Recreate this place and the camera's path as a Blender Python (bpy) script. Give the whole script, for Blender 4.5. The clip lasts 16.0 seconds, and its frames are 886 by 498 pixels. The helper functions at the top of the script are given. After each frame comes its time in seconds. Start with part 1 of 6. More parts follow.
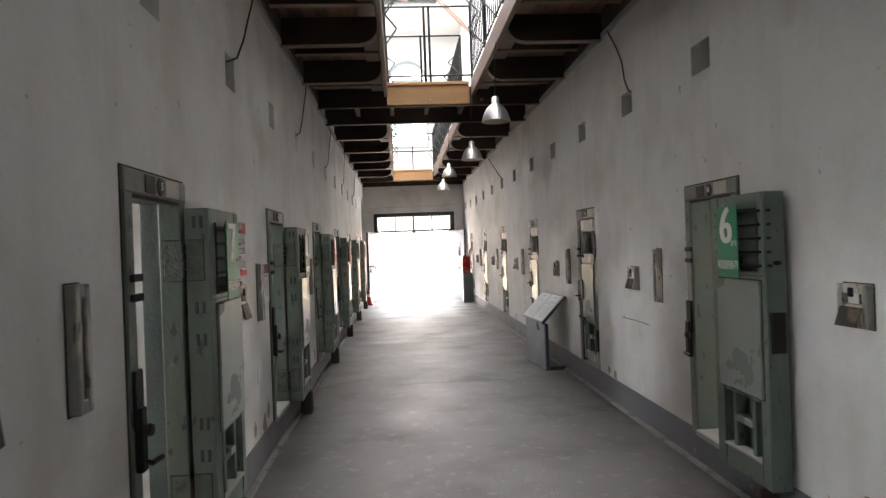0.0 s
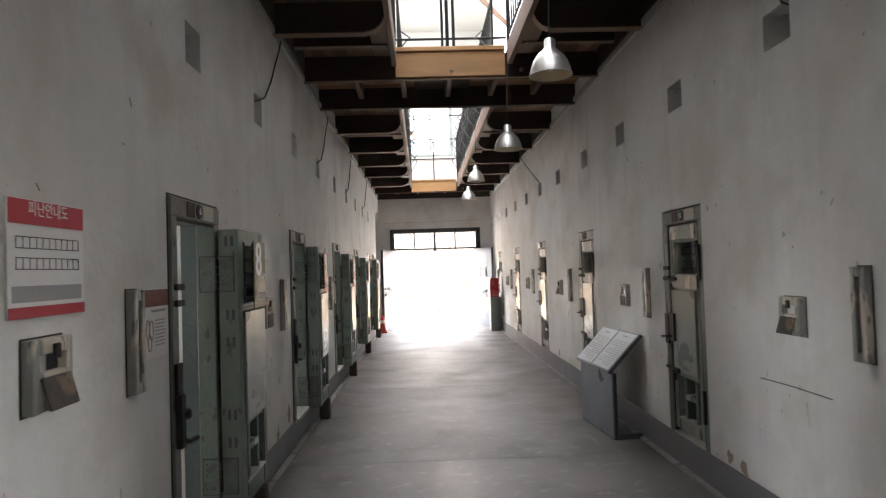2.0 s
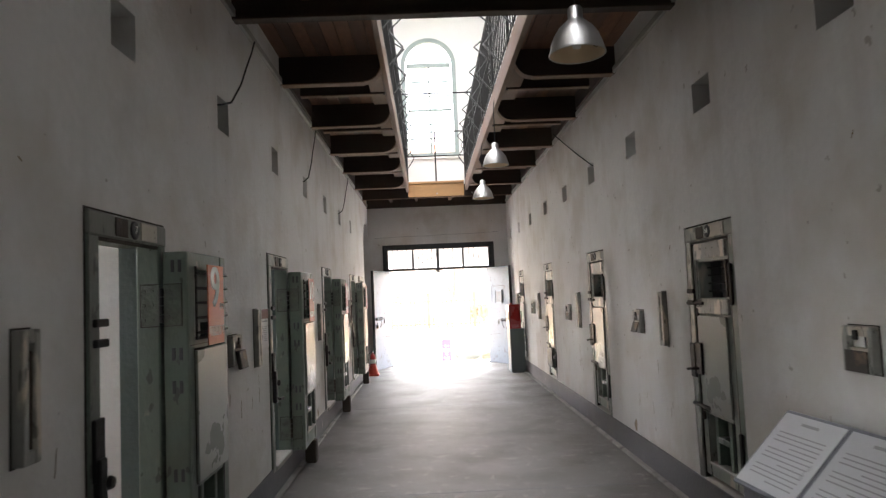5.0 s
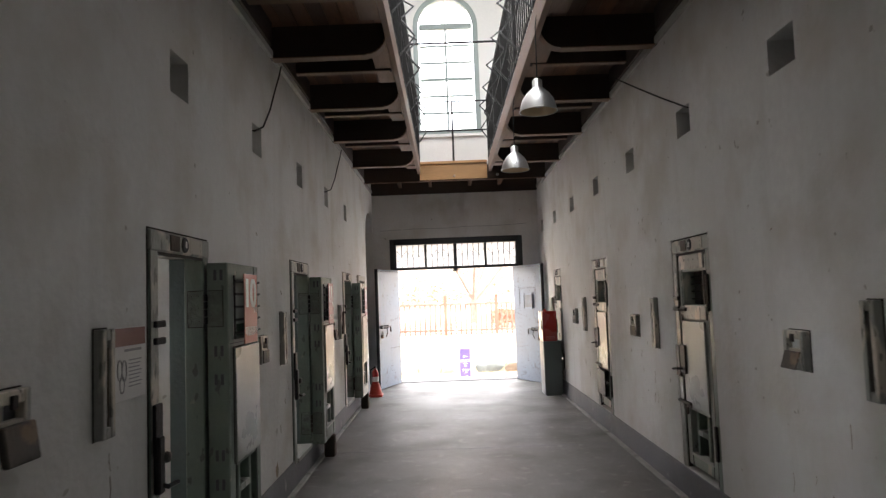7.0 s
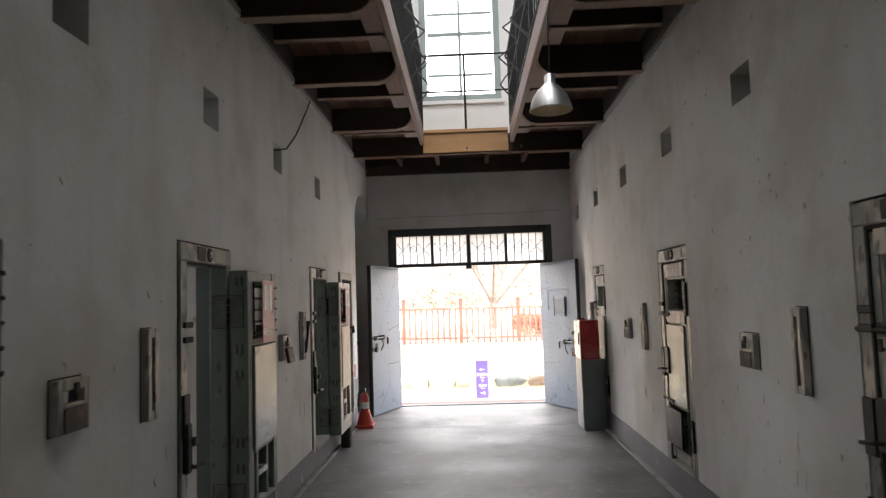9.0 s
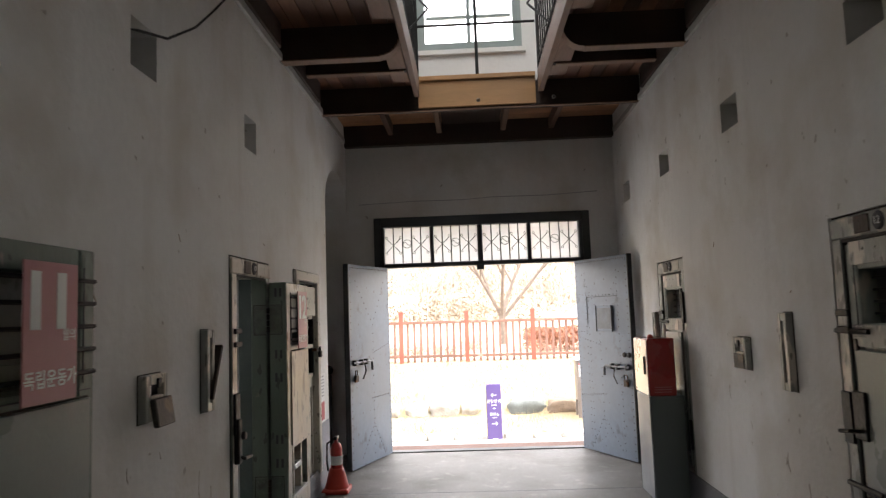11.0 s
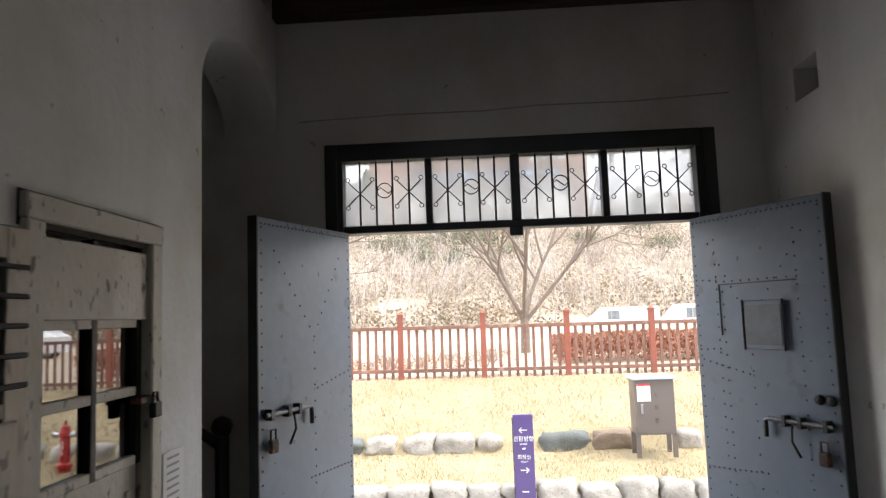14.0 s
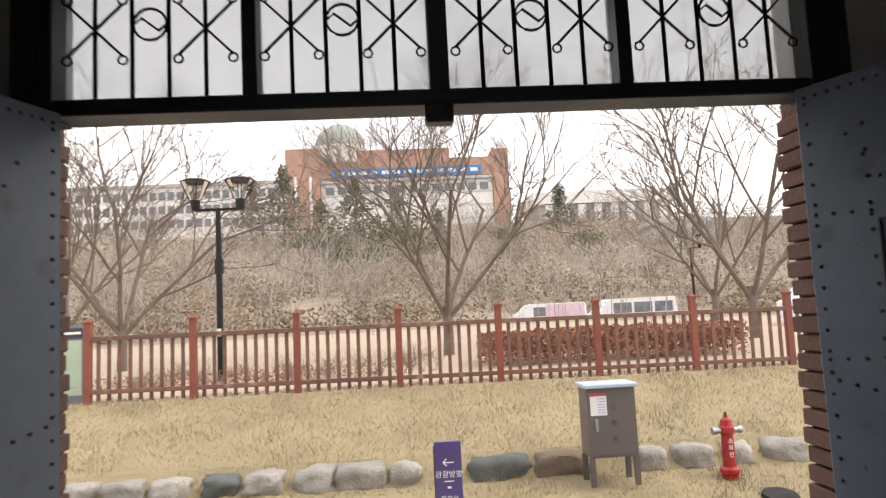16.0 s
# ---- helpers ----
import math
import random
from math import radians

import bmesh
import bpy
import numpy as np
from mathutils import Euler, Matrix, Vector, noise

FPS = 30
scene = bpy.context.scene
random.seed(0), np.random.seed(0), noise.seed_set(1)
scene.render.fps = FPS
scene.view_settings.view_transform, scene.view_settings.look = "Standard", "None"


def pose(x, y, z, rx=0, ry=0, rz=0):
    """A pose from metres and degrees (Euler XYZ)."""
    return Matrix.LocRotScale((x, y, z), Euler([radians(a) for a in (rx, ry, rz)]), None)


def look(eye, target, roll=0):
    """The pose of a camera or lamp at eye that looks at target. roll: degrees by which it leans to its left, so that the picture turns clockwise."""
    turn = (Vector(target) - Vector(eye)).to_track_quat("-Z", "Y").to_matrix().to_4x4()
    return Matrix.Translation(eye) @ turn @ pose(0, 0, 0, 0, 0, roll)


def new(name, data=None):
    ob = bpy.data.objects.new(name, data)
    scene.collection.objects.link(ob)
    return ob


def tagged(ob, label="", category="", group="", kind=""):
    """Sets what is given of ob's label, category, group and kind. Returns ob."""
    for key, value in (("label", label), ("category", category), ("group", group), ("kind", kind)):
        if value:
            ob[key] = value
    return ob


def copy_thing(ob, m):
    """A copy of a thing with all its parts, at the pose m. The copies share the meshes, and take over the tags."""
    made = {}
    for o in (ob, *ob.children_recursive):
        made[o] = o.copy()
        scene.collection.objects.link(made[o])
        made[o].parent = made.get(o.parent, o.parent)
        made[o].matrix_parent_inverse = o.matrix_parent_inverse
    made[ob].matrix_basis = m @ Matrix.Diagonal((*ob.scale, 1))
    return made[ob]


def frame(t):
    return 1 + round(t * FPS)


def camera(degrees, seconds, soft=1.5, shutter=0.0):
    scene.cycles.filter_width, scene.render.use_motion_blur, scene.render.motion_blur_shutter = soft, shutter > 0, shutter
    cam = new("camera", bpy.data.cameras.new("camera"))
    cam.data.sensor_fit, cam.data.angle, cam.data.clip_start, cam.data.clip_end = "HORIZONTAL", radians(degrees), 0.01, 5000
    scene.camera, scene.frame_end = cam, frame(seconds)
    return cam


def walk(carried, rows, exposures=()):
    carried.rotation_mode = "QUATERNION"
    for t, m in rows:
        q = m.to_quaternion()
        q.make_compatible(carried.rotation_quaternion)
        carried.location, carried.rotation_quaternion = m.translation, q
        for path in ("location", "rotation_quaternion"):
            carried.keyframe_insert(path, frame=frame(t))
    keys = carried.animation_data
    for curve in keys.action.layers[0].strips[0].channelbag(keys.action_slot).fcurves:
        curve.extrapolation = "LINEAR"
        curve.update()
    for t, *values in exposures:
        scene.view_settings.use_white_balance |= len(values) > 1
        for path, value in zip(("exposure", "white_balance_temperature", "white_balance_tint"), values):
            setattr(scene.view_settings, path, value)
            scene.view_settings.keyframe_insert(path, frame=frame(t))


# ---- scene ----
cam = camera(66.0, 16.0, 1.3, 0.3)
PATH = [
    (0, (1.096, -0.802, 1.619), (1.224, 1.194, 1.614), -2.1),
    (0.5, (1.115, -0.209, 1.613), (1.246, 1.787, 1.609), -1.5),
    (1, (1.171, 0.381, 1.597), (1.282, 2.378, 1.615), -2.2),
    (1.5, (1.19, 1.01, 1.594), (1.279, 3.007, 1.641), -1.7),
    (2, (1.226, 1.629, 1.586), (1.287, 3.628, 1.646), -1.8),
    (2.5, (1.223, 2.198, 1.596), (1.252, 4.197, 1.663), -1.5),
    (3, (1.247, 2.797, 1.598), (1.288, 4.795, 1.677), -2.2),
    (3.5, (1.256, 3.417, 1.606), (1.297, 5.415, 1.694), -2.5),
    (4, (1.276, 4.02, 1.618), (1.335, 6.017, 1.725), -2.9),
    (4.2, (1.308, 4.257, 1.589), (1.363, 6.253, 1.711), -2.6),
    (6.3, (1.34, 6.969, 1.619), (1.378, 8.964, 1.755), -2.5),
    (6.5, (1.377, 7.184, 1.62), (1.394, 9.179, 1.758), -2.1),
    (7, (1.392, 7.812, 1.621), (1.386, 9.807, 1.76), -2.1),
    (7.5, (1.438, 8.421, 1.624), (1.388, 10.415, 1.757), -1.8),
    (8, (1.462, 9.021, 1.637), (1.402, 11.015, 1.779), -1.1),
    (8.5, (1.548, 9.654, 1.624), (1.462, 11.646, 1.773), -1.4),
    (9, (1.542, 10.3, 1.634), (1.475, 12.294, 1.782), -1.8),
    (9.2, (1.562, 10.549, 1.638), (1.494, 12.543, 1.787), -2.2),
    (11.3, (1.43, 13.274, 1.607), (1.356, 15.264, 1.794), -2.0),
    (11.5, (1.432, 13.507, 1.613), (1.357, 15.497, 1.791), -2.0),
    (12, (1.401, 14.101, 1.615), (1.372, 16.094, 1.781), -2.0),
    (12.5, (1.422, 14.681, 1.615), (1.367, 16.674, 1.782), -2.0),
    (13, (1.392, 15.292, 1.615), (1.31, 17.284, 1.774), -1.8),
    (13.5, (1.392, 15.91, 1.596), (1.28, 17.899, 1.771), -1.8),
    (14, (1.334, 16.549, 1.592), (1.226, 18.537, 1.788), -2.0),
    (14.5, (1.352, 17.157, 1.568), (1.243, 19.143, 1.775), -2.3),
    (15, (1.353, 17.829, 1.555), (1.317, 19.82, 1.741), -2.8),
    (15.5, (1.442, 18.401, 1.515), (1.463, 20.392, 1.704), -3.0),
    (16, (1.445, 18.973, 1.523), (1.566, 20.96, 1.71), -2.9),
]
EXPOSURES = [(0.0, 3.98, 6500, 12), (2.0, 3.86, 6500, 12), (3.0, 3.62, 6500, 12), (4.0, 3.66, 6500, 12), (6.5, 2.96, 6500, 12), (9.0, 2.5, 6450, 12), (11.5, 1.98, 6600, 11), (13.0, 1.6, 6500, 10), (14.0, 1.22, 6300, 9), (14.7, 0.86, 6200, 9), (15.2, 0.45, 6350, 10), (16.0, -0.05, 6750, 12)]
walk(cam, [(t, look(eye, target, roll)) for t, eye, target, roll in PATH], EXPOSURES)

# ---- world and light: hazy overcast daylight, fill lamps below assumed, unseen skylights ----
world = bpy.data.worlds.new("world")
scene.world = world
world.use_nodes = True
wn, wl = world.node_tree.nodes, world.node_tree.links
sky = wn.new("ShaderNodeTexSky")
sky.sky_type, sky.sun_disc = "NISHITA", False
sky.sun_elevation, sky.sun_rotation = radians(50), radians(104)
sky.dust_density, sky.air_density = 4.0, 1.0
cloud_map = wn.new("ShaderNodeTexCoord")
cloud = wn.new("ShaderNodeTexNoise")
cloud.inputs["Scale"].default_value, cloud.inputs["Detail"].default_value = 2.2, 4
cloud_ramp = wn.new("ShaderNodeValToRGB")
cloud_ramp.color_ramp.elements[0].position, cloud_ramp.color_ramp.elements[1].position = 0.3, 0.7
cloud_ramp.color_ramp.elements[0].color = (13.7, 13.8, 14.3, 1)
cloud_ramp.color_ramp.elements[1].color = (18.3, 18.0, 17.8, 1)
deck = wn.new("ShaderNodeMix")
deck.data_type = "RGBA"
deck.inputs["Factor"].default_value = 0.78
wl.new(cloud_map.outputs["Generated"], cloud.inputs["Vector"])
wl.new(cloud.outputs["Fac"], cloud_ramp.inputs["Fac"])
wl.new(sky.outputs["Color"], deck.inputs["A"])
wl.new(cloud_ramp.outputs["Color"], deck.inputs["B"])
wl.new(deck.outputs["Result"], wn["Background"].inputs["Color"])
wn["Background"].inputs["Strength"].default_value = 0.15

sun = new("sun", bpy.data.lights.new("sun", "SUN"))
sun.data.energy, sun.data.angle, sun.data.color = 2.1, radians(14), (1.0, 0.96, 0.9)
sun.matrix_world = look((0, 0, 0), (-0.6, 0.15, -0.75))

# added area lamps fill the corridor from above, strongest towards the exit
FILL_POWER = 2.7
for y0, y1, share in ((-5.5, 1.5, 0.75), (2.5, 8.5, 0.62), (10.5, 18.5, 2.6)):
    lamp = new("skylight_lamp", bpy.data.lights.new("skylight_lamp", "AREA"))
    lamp.data.shape, lamp.data.size, lamp.data.size_y = "RECTANGLE", 1.5, y1 - y0
    lamp.data.energy, lamp.data.color = FILL_POWER * share * (y1 - y0), (0.93, 0.96, 1.0)
    lamp.matrix_world = pose(1.6, (y0 + y1) / 2, 8.32)


# ---- materials ----
def mat(name, col, rough=0.6, metal=0.0, var=0.2, scale=2.5, fine=45.0, bump=0.15, wear=None, wear_at=0.62, wear_soft=0.06,
        wear_scale=5.0, stretch=(1, 1, 1), spec=0.5, rnd=0.0, streak=None, speck=None, speck_at=0.7, speck_scale=26.0):
    m = bpy.data.materials.new(name)
    m.use_nodes = True
    n, l = m.node_tree.nodes, m.node_tree.links
    b = n["Principled BSDF"]
    b.inputs["Roughness"].default_value, b.inputs["Metallic"].default_value = rough, metal
    b.inputs["Specular IOR Level"].default_value = spec
    co = n.new("ShaderNodeTexCoord")
    mp = n.new("ShaderNodeMapping")
    mp.inputs["Scale"].default_value = stretch
    l.new(co.outputs["Object"], mp.inputs["Vector"])

    def tex(s, detail=5.0):
        t = n.new("ShaderNodeTexNoise")
        t.inputs["Scale"].default_value, t.inputs["Detail"].default_value = s, detail
        l.new(mp.outputs["Vector"], t.inputs["Vector"])
        return t

    def mixed(fac, a, c, kind="MIX"):
        x = n.new("ShaderNodeMix")
        x.data_type, x.blend_type = "RGBA", kind
        for key, value in (("Factor", fac), ("A", a), ("B", c)):
            if isinstance(value, (int, float)):
                x.inputs[key].default_value = value
            elif isinstance(value, tuple):
                x.inputs[key].default_value = (*value, 1)
            else:
                l.new(value, x.inputs[key])
        return x.outputs["Result"]

    def ramp(src, lo, hi):
        r = n.new("ShaderNodeMapRange")
        r.inputs["From Min"].default_value, r.inputs["From Max"].default_value = lo, hi
        l.new(src, r.inputs["Value"])
        return r.outputs["Result"]

    big, small = tex(scale), tex(fine)
    dark, light = tuple(c * (1 - var) for c in col), tuple(min(1, c * (1 + var * 0.8)) for c in col)
    out = mixed(ramp(big.outputs["Fac"], 0.3, 0.7), dark, light)
    out = mixed(ramp(small.outputs["Fac"], 0.35, 0.7), mixed(0.5, out, dark), out)
    if rnd:
        info = n.new("ShaderNodeObjectInfo")
        out = mixed(ramp(info.outputs["Random"], 0, 1), mixed(rnd, out, (0.02, 0.02, 0.02)), out)
    if streak:
        mp2 = n.new("ShaderNodeMapping")
        mp2.inputs["Scale"].default_value = (3.0, 3.0, 0.35)
        l.new(co.outputs["Object"], mp2.inputs["Vector"])
        t2 = n.new("ShaderNodeTexNoise")
        t2.inputs["Scale"].default_value, t2.inputs["Detail"].default_value = 1.6, 6
        l.new(mp2.outputs["Vector"], t2.inputs["Vector"])
        out = mixed(ramp(t2.outputs["Fac"], 0.52, 0.78), out, mixed(0.45, out, streak))
    if wear:
        w = tex(wear_scale, 9)
        mask = ramp(w.outputs["Fac"], wear_at, wear_at + wear_soft)
        out = mixed(mask, out, wear)
    if speck:
        sp = tex(speck_scale, 2)
        out = mixed(ramp(sp.outputs["Fac"], speck_at, speck_at + 0.03), out, mixed(0.6, out, speck))
    l.new(out, b.inputs["Base Color"])
    rr = n.new("ShaderNodeMapRange")
    rr.inputs["To Min"].default_value, rr.inputs["To Max"].default_value = max(0.03, rough - 0.12), min(1, rough + 0.15)
    rr.inputs["From Min"].default_value, rr.inputs["From Max"].default_value = 0.3, 0.7
    l.new(big.outputs["Fac"], rr.inputs["Value"])
    l.new(rr.outputs["Result"], b.inputs["Roughness"])
    if bump:
        bp = n.new("ShaderNodeBump")
        bp.inputs["Strength"].default_value, bp.inputs["Distance"].default_value = bump, 0.02
        add = n.new("ShaderNodeMath")
        add.operation = "MULTIPLY_ADD"
        l.new(big.outputs["Fac"], add.inputs[0])
        add.inputs[1].default_value = 0.8
        l.new(small.outputs["Fac"], add.inputs[2])
        l.new(add.outputs[0], bp.inputs["Height"])
        l.new(bp.outputs["Normal"], b.inputs["Normal"])
    return m


def glass(name, tint=(1, 1, 1), gloss=0.12, frost=0.0):
    m = bpy.data.materials.new(name)
    m.use_nodes = True
    n, l = m.node_tree.nodes, m.node_tree.links
    n.remove(n["Principled BSDF"])
    clear, shine, fog = n.new("ShaderNodeBsdfTransparent"), n.new("ShaderNodeBsdfGlossy"), n.new("ShaderNodeBsdfTranslucent")
    clear.inputs["Color"].default_value = (*tint, 1)
    shine.inputs["Roughness"].default_value = 0.02
    fog.inputs["Color"].default_value = (0.9, 0.92, 0.93, 1)
    a, c = n.new("ShaderNodeMixShader"), n.new("ShaderNodeMixShader")
    fres = n.new("ShaderNodeFresnel")
    add = n.new("ShaderNodeMath")
    add.inputs[1].default_value = gloss
    l.new(fres.outputs[0], add.inputs[0])
    a.inputs[0].default_value = frost
    l.new(clear.outputs[0], a.inputs[1]), l.new(fog.outputs[0], a.inputs[2])
    l.new(add.outputs[0], c.inputs[0]), l.new(a.outputs[0], c.inputs[1]), l.new(shine.outputs[0], c.inputs[2])
    l.new(c.outputs[0], n["Material Output"].inputs["Surface"])
    return m


PLASTER = mat("white_plaster", (0.69, 0.685, 0.672), 0.75, var=0.09, scale=0.9, fine=22, bump=0.22, wear=(0.565, 0.54, 0.50), wear_at=0.47, wear_soft=0.2, wear_scale=1.7, speck=(0.25, 0.22, 0.18), speck_at=0.72, speck_scale=11, streak=(0.50, 0.475, 0.44))
PLASTER_UP = mat("upper_plaster", (0.78, 0.77, 0.74), 0.8, var=0.05, scale=0.8, fine=22, bump=0.15)
BAND = mat("grey_band_paint", (0.17, 0.17, 0.185), 0.6, var=0.18, scale=3, bump=0.2, wear=(0.4, 0.39, 0.37), wear_at=0.66)
CONCRETE = mat("worn_concrete", (0.148, 0.138, 0.128), 0.5, var=0.30, scale=1.1, fine=70, bump=0.28, wear=(0.102, 0.092, 0.083),
               wear_at=0.47, wear_soft=0.16, wear_scale=1.7, spec=0.34, speck=(0.20, 0.185, 0.17), speck_at=0.62, speck_scale=9)
FILLET = mat("grubby_cement_fillet", (0.31, 0.295, 0.275), 0.75, var=0.3, scale=3, bump=0.3, wear=(0.11, 0.10, 0.09), wear_at=0.54, wear_soft=0.15)
CEMENT = mat("pale_cement", (0.42, 0.41, 0.39), 0.7, var=0.2, bump=0.3)
PALEGREEN = mat("faded_green_paint", (0.29, 0.315, 0.275), 0.4, var=0.18, scale=4, fine=50, bump=0.14, wear=(0.46, 0.42, 0.35),
                wear_at=0.58, wear_soft=0.05, wear_scale=7, stretch=(1, 1, 0.45), speck=(0.03, 0.03, 0.025), speck_at=0.67, speck_scale=24)
# door green darkened and blued: shade put into the colour
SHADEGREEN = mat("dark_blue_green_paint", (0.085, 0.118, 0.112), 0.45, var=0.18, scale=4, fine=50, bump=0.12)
GREEN = mat("green_door_paint", (0.135, 0.172, 0.143), 0.42, var=0.16, scale=4, fine=50, bump=0.12, wear=(0.30, 0.28, 0.23),
            wear_at=0.67, wear_soft=0.03, wear_scale=9, stretch=(1, 1, 0.45), speck=(0.03, 0.03, 0.025), speck_at=0.65, speck_scale=24)
PALE = mat("weathered_frame_paint", (0.29, 0.295, 0.265), 0.35, var=0.22, scale=5, fine=50, bump=0.2, wear=(0.55, 0.50, 0.42),
           wear_at=0.53, wear_soft=0.05, wear_scale=7, stretch=(1, 1, 0.4), speck=(0.03, 0.03, 0.025), speck_at=0.61, speck_scale=22)
SHEET = mat("painted_sheet", (0.25, 0.275, 0.245), 0.3, var=0.1, scale=3, bump=0.06, wear=(0.275, 0.27, 0.235), wear_at=0.6, wear_soft=0.2, wear_scale=9)
CREAM = mat("cream_door_paint", (0.50, 0.47, 0.40), 0.5, var=0.14, scale=4, bump=0.2, wear=(0.12, 0.09, 0.06), wear_at=0.66,
            wear_soft=0.03, wear_scale=8, stretch=(1, 1, 0.6), speck=(0.05, 0.04, 0.03), speck_at=0.64)
IRON = mat("black_iron", (0.022, 0.021, 0.021), 0.5, metal=0.6, var=0.3, bump=0.15)
RUST = mat("rusty_iron", (0.07, 0.055, 0.045), 0.6, metal=0.5, var=0.4, scale=12, bump=0.2, wear=(0.2, 0.09, 0.04), wear_at=0.6)
STEEL = mat("grey_steel", (0.35, 0.36, 0.37), 0.35, metal=0.9, var=0.2, bump=0.05)
ALU = mat("spun_aluminium", (0.60, 0.59, 0.57), 0.42, metal=1.0, var=0.08, scale=6, bump=0.02)
# orange tint puts the warm glow inside the shades into the metal colour
ALU_IN = mat("lamp_inside", (0.75, 0.6, 0.42), 0.35, metal=0.6, var=0.1, bump=0)
DARKWOOD = mat("dark_stained_wood", (0.042, 0.024, 0.016), 0.7, var=0.35, scale=4, fine=40, bump=0.25, stretch=(1, 0.25, 1))
REDWOOD = mat("brown_board_wood", (0.50, 0.25, 0.13), 0.55, rnd=0.25, var=0.45, scale=3, fine=30, bump=0.2, stretch=(0.3, 1, 1))
FASCIA = mat("aged_pine", (0.22, 0.132, 0.09), 0.65, var=0.25, scale=5, fine=40, bump=0.2, stretch=(1, 0.2, 1))
UNDERBOARD = mat("red_brown_floor_board", (0.24, 0.11, 0.06), 0.65, var=0.4, scale=3, fine=30, bump=0.2, stretch=(1, 0.3, 1), rnd=0.6)
PINE = mat("new_orange_pine", (0.46, 0.25, 0.10), 0.5, var=0.22, scale=5, fine=30, bump=0.12, stretch=(0.25, 1, 1.4))
BLUEGREY = mat("blue_grey_metal_paint", (0.165, 0.205, 0.27), 0.4, metal=0.0, var=0.16, scale=2.2, fine=14, bump=0.07, wear=(0.11, 0.125, 0.15),
               wear_at=0.62, wear_soft=0.1, speck=(0.05, 0.04, 0.035), speck_at=0.7, speck_scale=18)
FRAME_DARK = mat("charcoal_paint", (0.028, 0.03, 0.032), 0.45, var=0.2, bump=0.1)
WINFRAME = mat("grey_green_window_paint", (0.30, 0.35, 0.33), 0.55, var=0.12, bump=0.1)
PAPER = mat("printed_paper", (0.72, 0.71, 0.70), 0.6, var=0.04, bump=0.0)
INK = mat("dark_ink", (0.05, 0.05, 0.055), 0.6, var=0.1, bump=0)
GREYINK = mat("grey_ink", (0.33, 0.33, 0.34), 0.6, var=0.1, bump=0)
REDINK = mat("red_print", (0.45, 0.045, 0.06), 0.5, var=0.08, bump=0)
WHITE = mat("white_print", (0.82, 0.82, 0.80), 0.5, var=0.03, bump=0)
SIGN_GREEN = mat("sign_green", (0.018, 0.22, 0.11), 0.4, var=0.06, bump=0)
SIGN_OLIVE = mat("sign_olive", (0.11, 0.115, 0.05), 0.4, var=0.06, bump=0)
SIGN_ORANGE = mat("sign_orange", (0.55, 0.11, 0.03), 0.4, var=0.06, bump=0)
SIGN_RED = mat("sign_salmon", (0.52, 0.16, 0.12), 0.4, var=0.06, bump=0)
SIGN_PINK = mat("sign_pink", (0.50, 0.22, 0.23), 0.4, var=0.06, bump=0)
LECTERN = mat("grey_stand_metal", (0.165, 0.175, 0.20), 0.38, metal=0.2, var=0.06, bump=0.03)
LECTERN_DARK = mat("dark_stand_metal", (0.05, 0.05, 0.06), 0.4, metal=0.2, var=0.06, bump=0.03)
RED = mat("red_enamel", (0.33, 0.018, 0.016), 0.3, var=0.08, bump=0.02)
CONE_RED = mat("red_plastic", (0.42, 0.035, 0.018), 0.42, var=0.08, bump=0.03)
GREY_CAB = mat("grey_green_cabinet", (0.115, 0.135, 0.13), 0.4, var=0.08, bump=0.04)
BRASSY = mat("brushed_steel_door", (0.58, 0.575, 0.55), 0.34, metal=0.9, var=0.08, bump=0.03)
# tint cuts the daylight that enters through the roof openings
DIMGLASS = glass("grimy_skylight_glass", (0.45, 0.46, 0.47), 0.05)
CLEAR = glass("window_glass", gloss=0.05)
FROST = glass("hazy_transom_glass", (0.74, 0.75, 0.76), 0.02, 0.28)
DARKGLASS = glass("old_door_glass", (0.25, 0.26, 0.24), 0.22)
PURPLE = mat("purple_sign", (0.085, 0.055, 0.18), 0.4, var=0.05, bump=0)
BROWNMETAL = mat("brown_cabinet_metal", (0.12, 0.10, 0.09), 0.45, var=0.08, bump=0.04)
BLUELID = mat("blue_grey_lid", (0.42, 0.49, 0.58), 0.4, var=0.08, bump=0.03)
FENCE = mat("faded_red_timber", (0.215, 0.105, 0.076), 0.7, var=0.28, scale=6, fine=50, bump=0.2, rnd=0.3, wear=(0.27, 0.19, 0.15), wear_at=0.56, wear_soft=0.15)
FENCE_POST = mat("red_stained_post", (0.25, 0.073, 0.046), 0.6, var=0.22, scale=6, fine=50, bump=0.2, rnd=0.2)
ROCK = mat("granite_boulder", (0.38, 0.355, 0.32), 0.85, var=0.3, scale=4, fine=30, bump=0.6, wear=(0.22, 0.2, 0.18), wear_at=0.6, rnd=0.25)
ROCK_DARK = mat("dark_boulder", (0.11, 0.12, 0.115), 0.8, var=0.3, scale=4, fine=30, bump=0.6)
ROCK_BROWN = mat("brown_boulder", (0.19, 0.14, 0.10), 0.85, var=0.3, scale=4, fine=30, bump=0.6)
LAWN = mat("dry_lawn", (0.335, 0.272, 0.162), 0.9, var=0.22, scale=1.2, fine=70, bump=0.5, wear=(0.25, 0.205, 0.12), wear_at=0.56, wear_soft=0.15)
BLADE = mat("dry_grass_blades", (0.395, 0.32, 0.195), 0.8, var=0.4, scale=2, fine=90, bump=0)
PAVE = mat("light_paving", (0.44, 0.43, 0.42), 0.8, var=0.12, scale=1.5, bump=0.2)
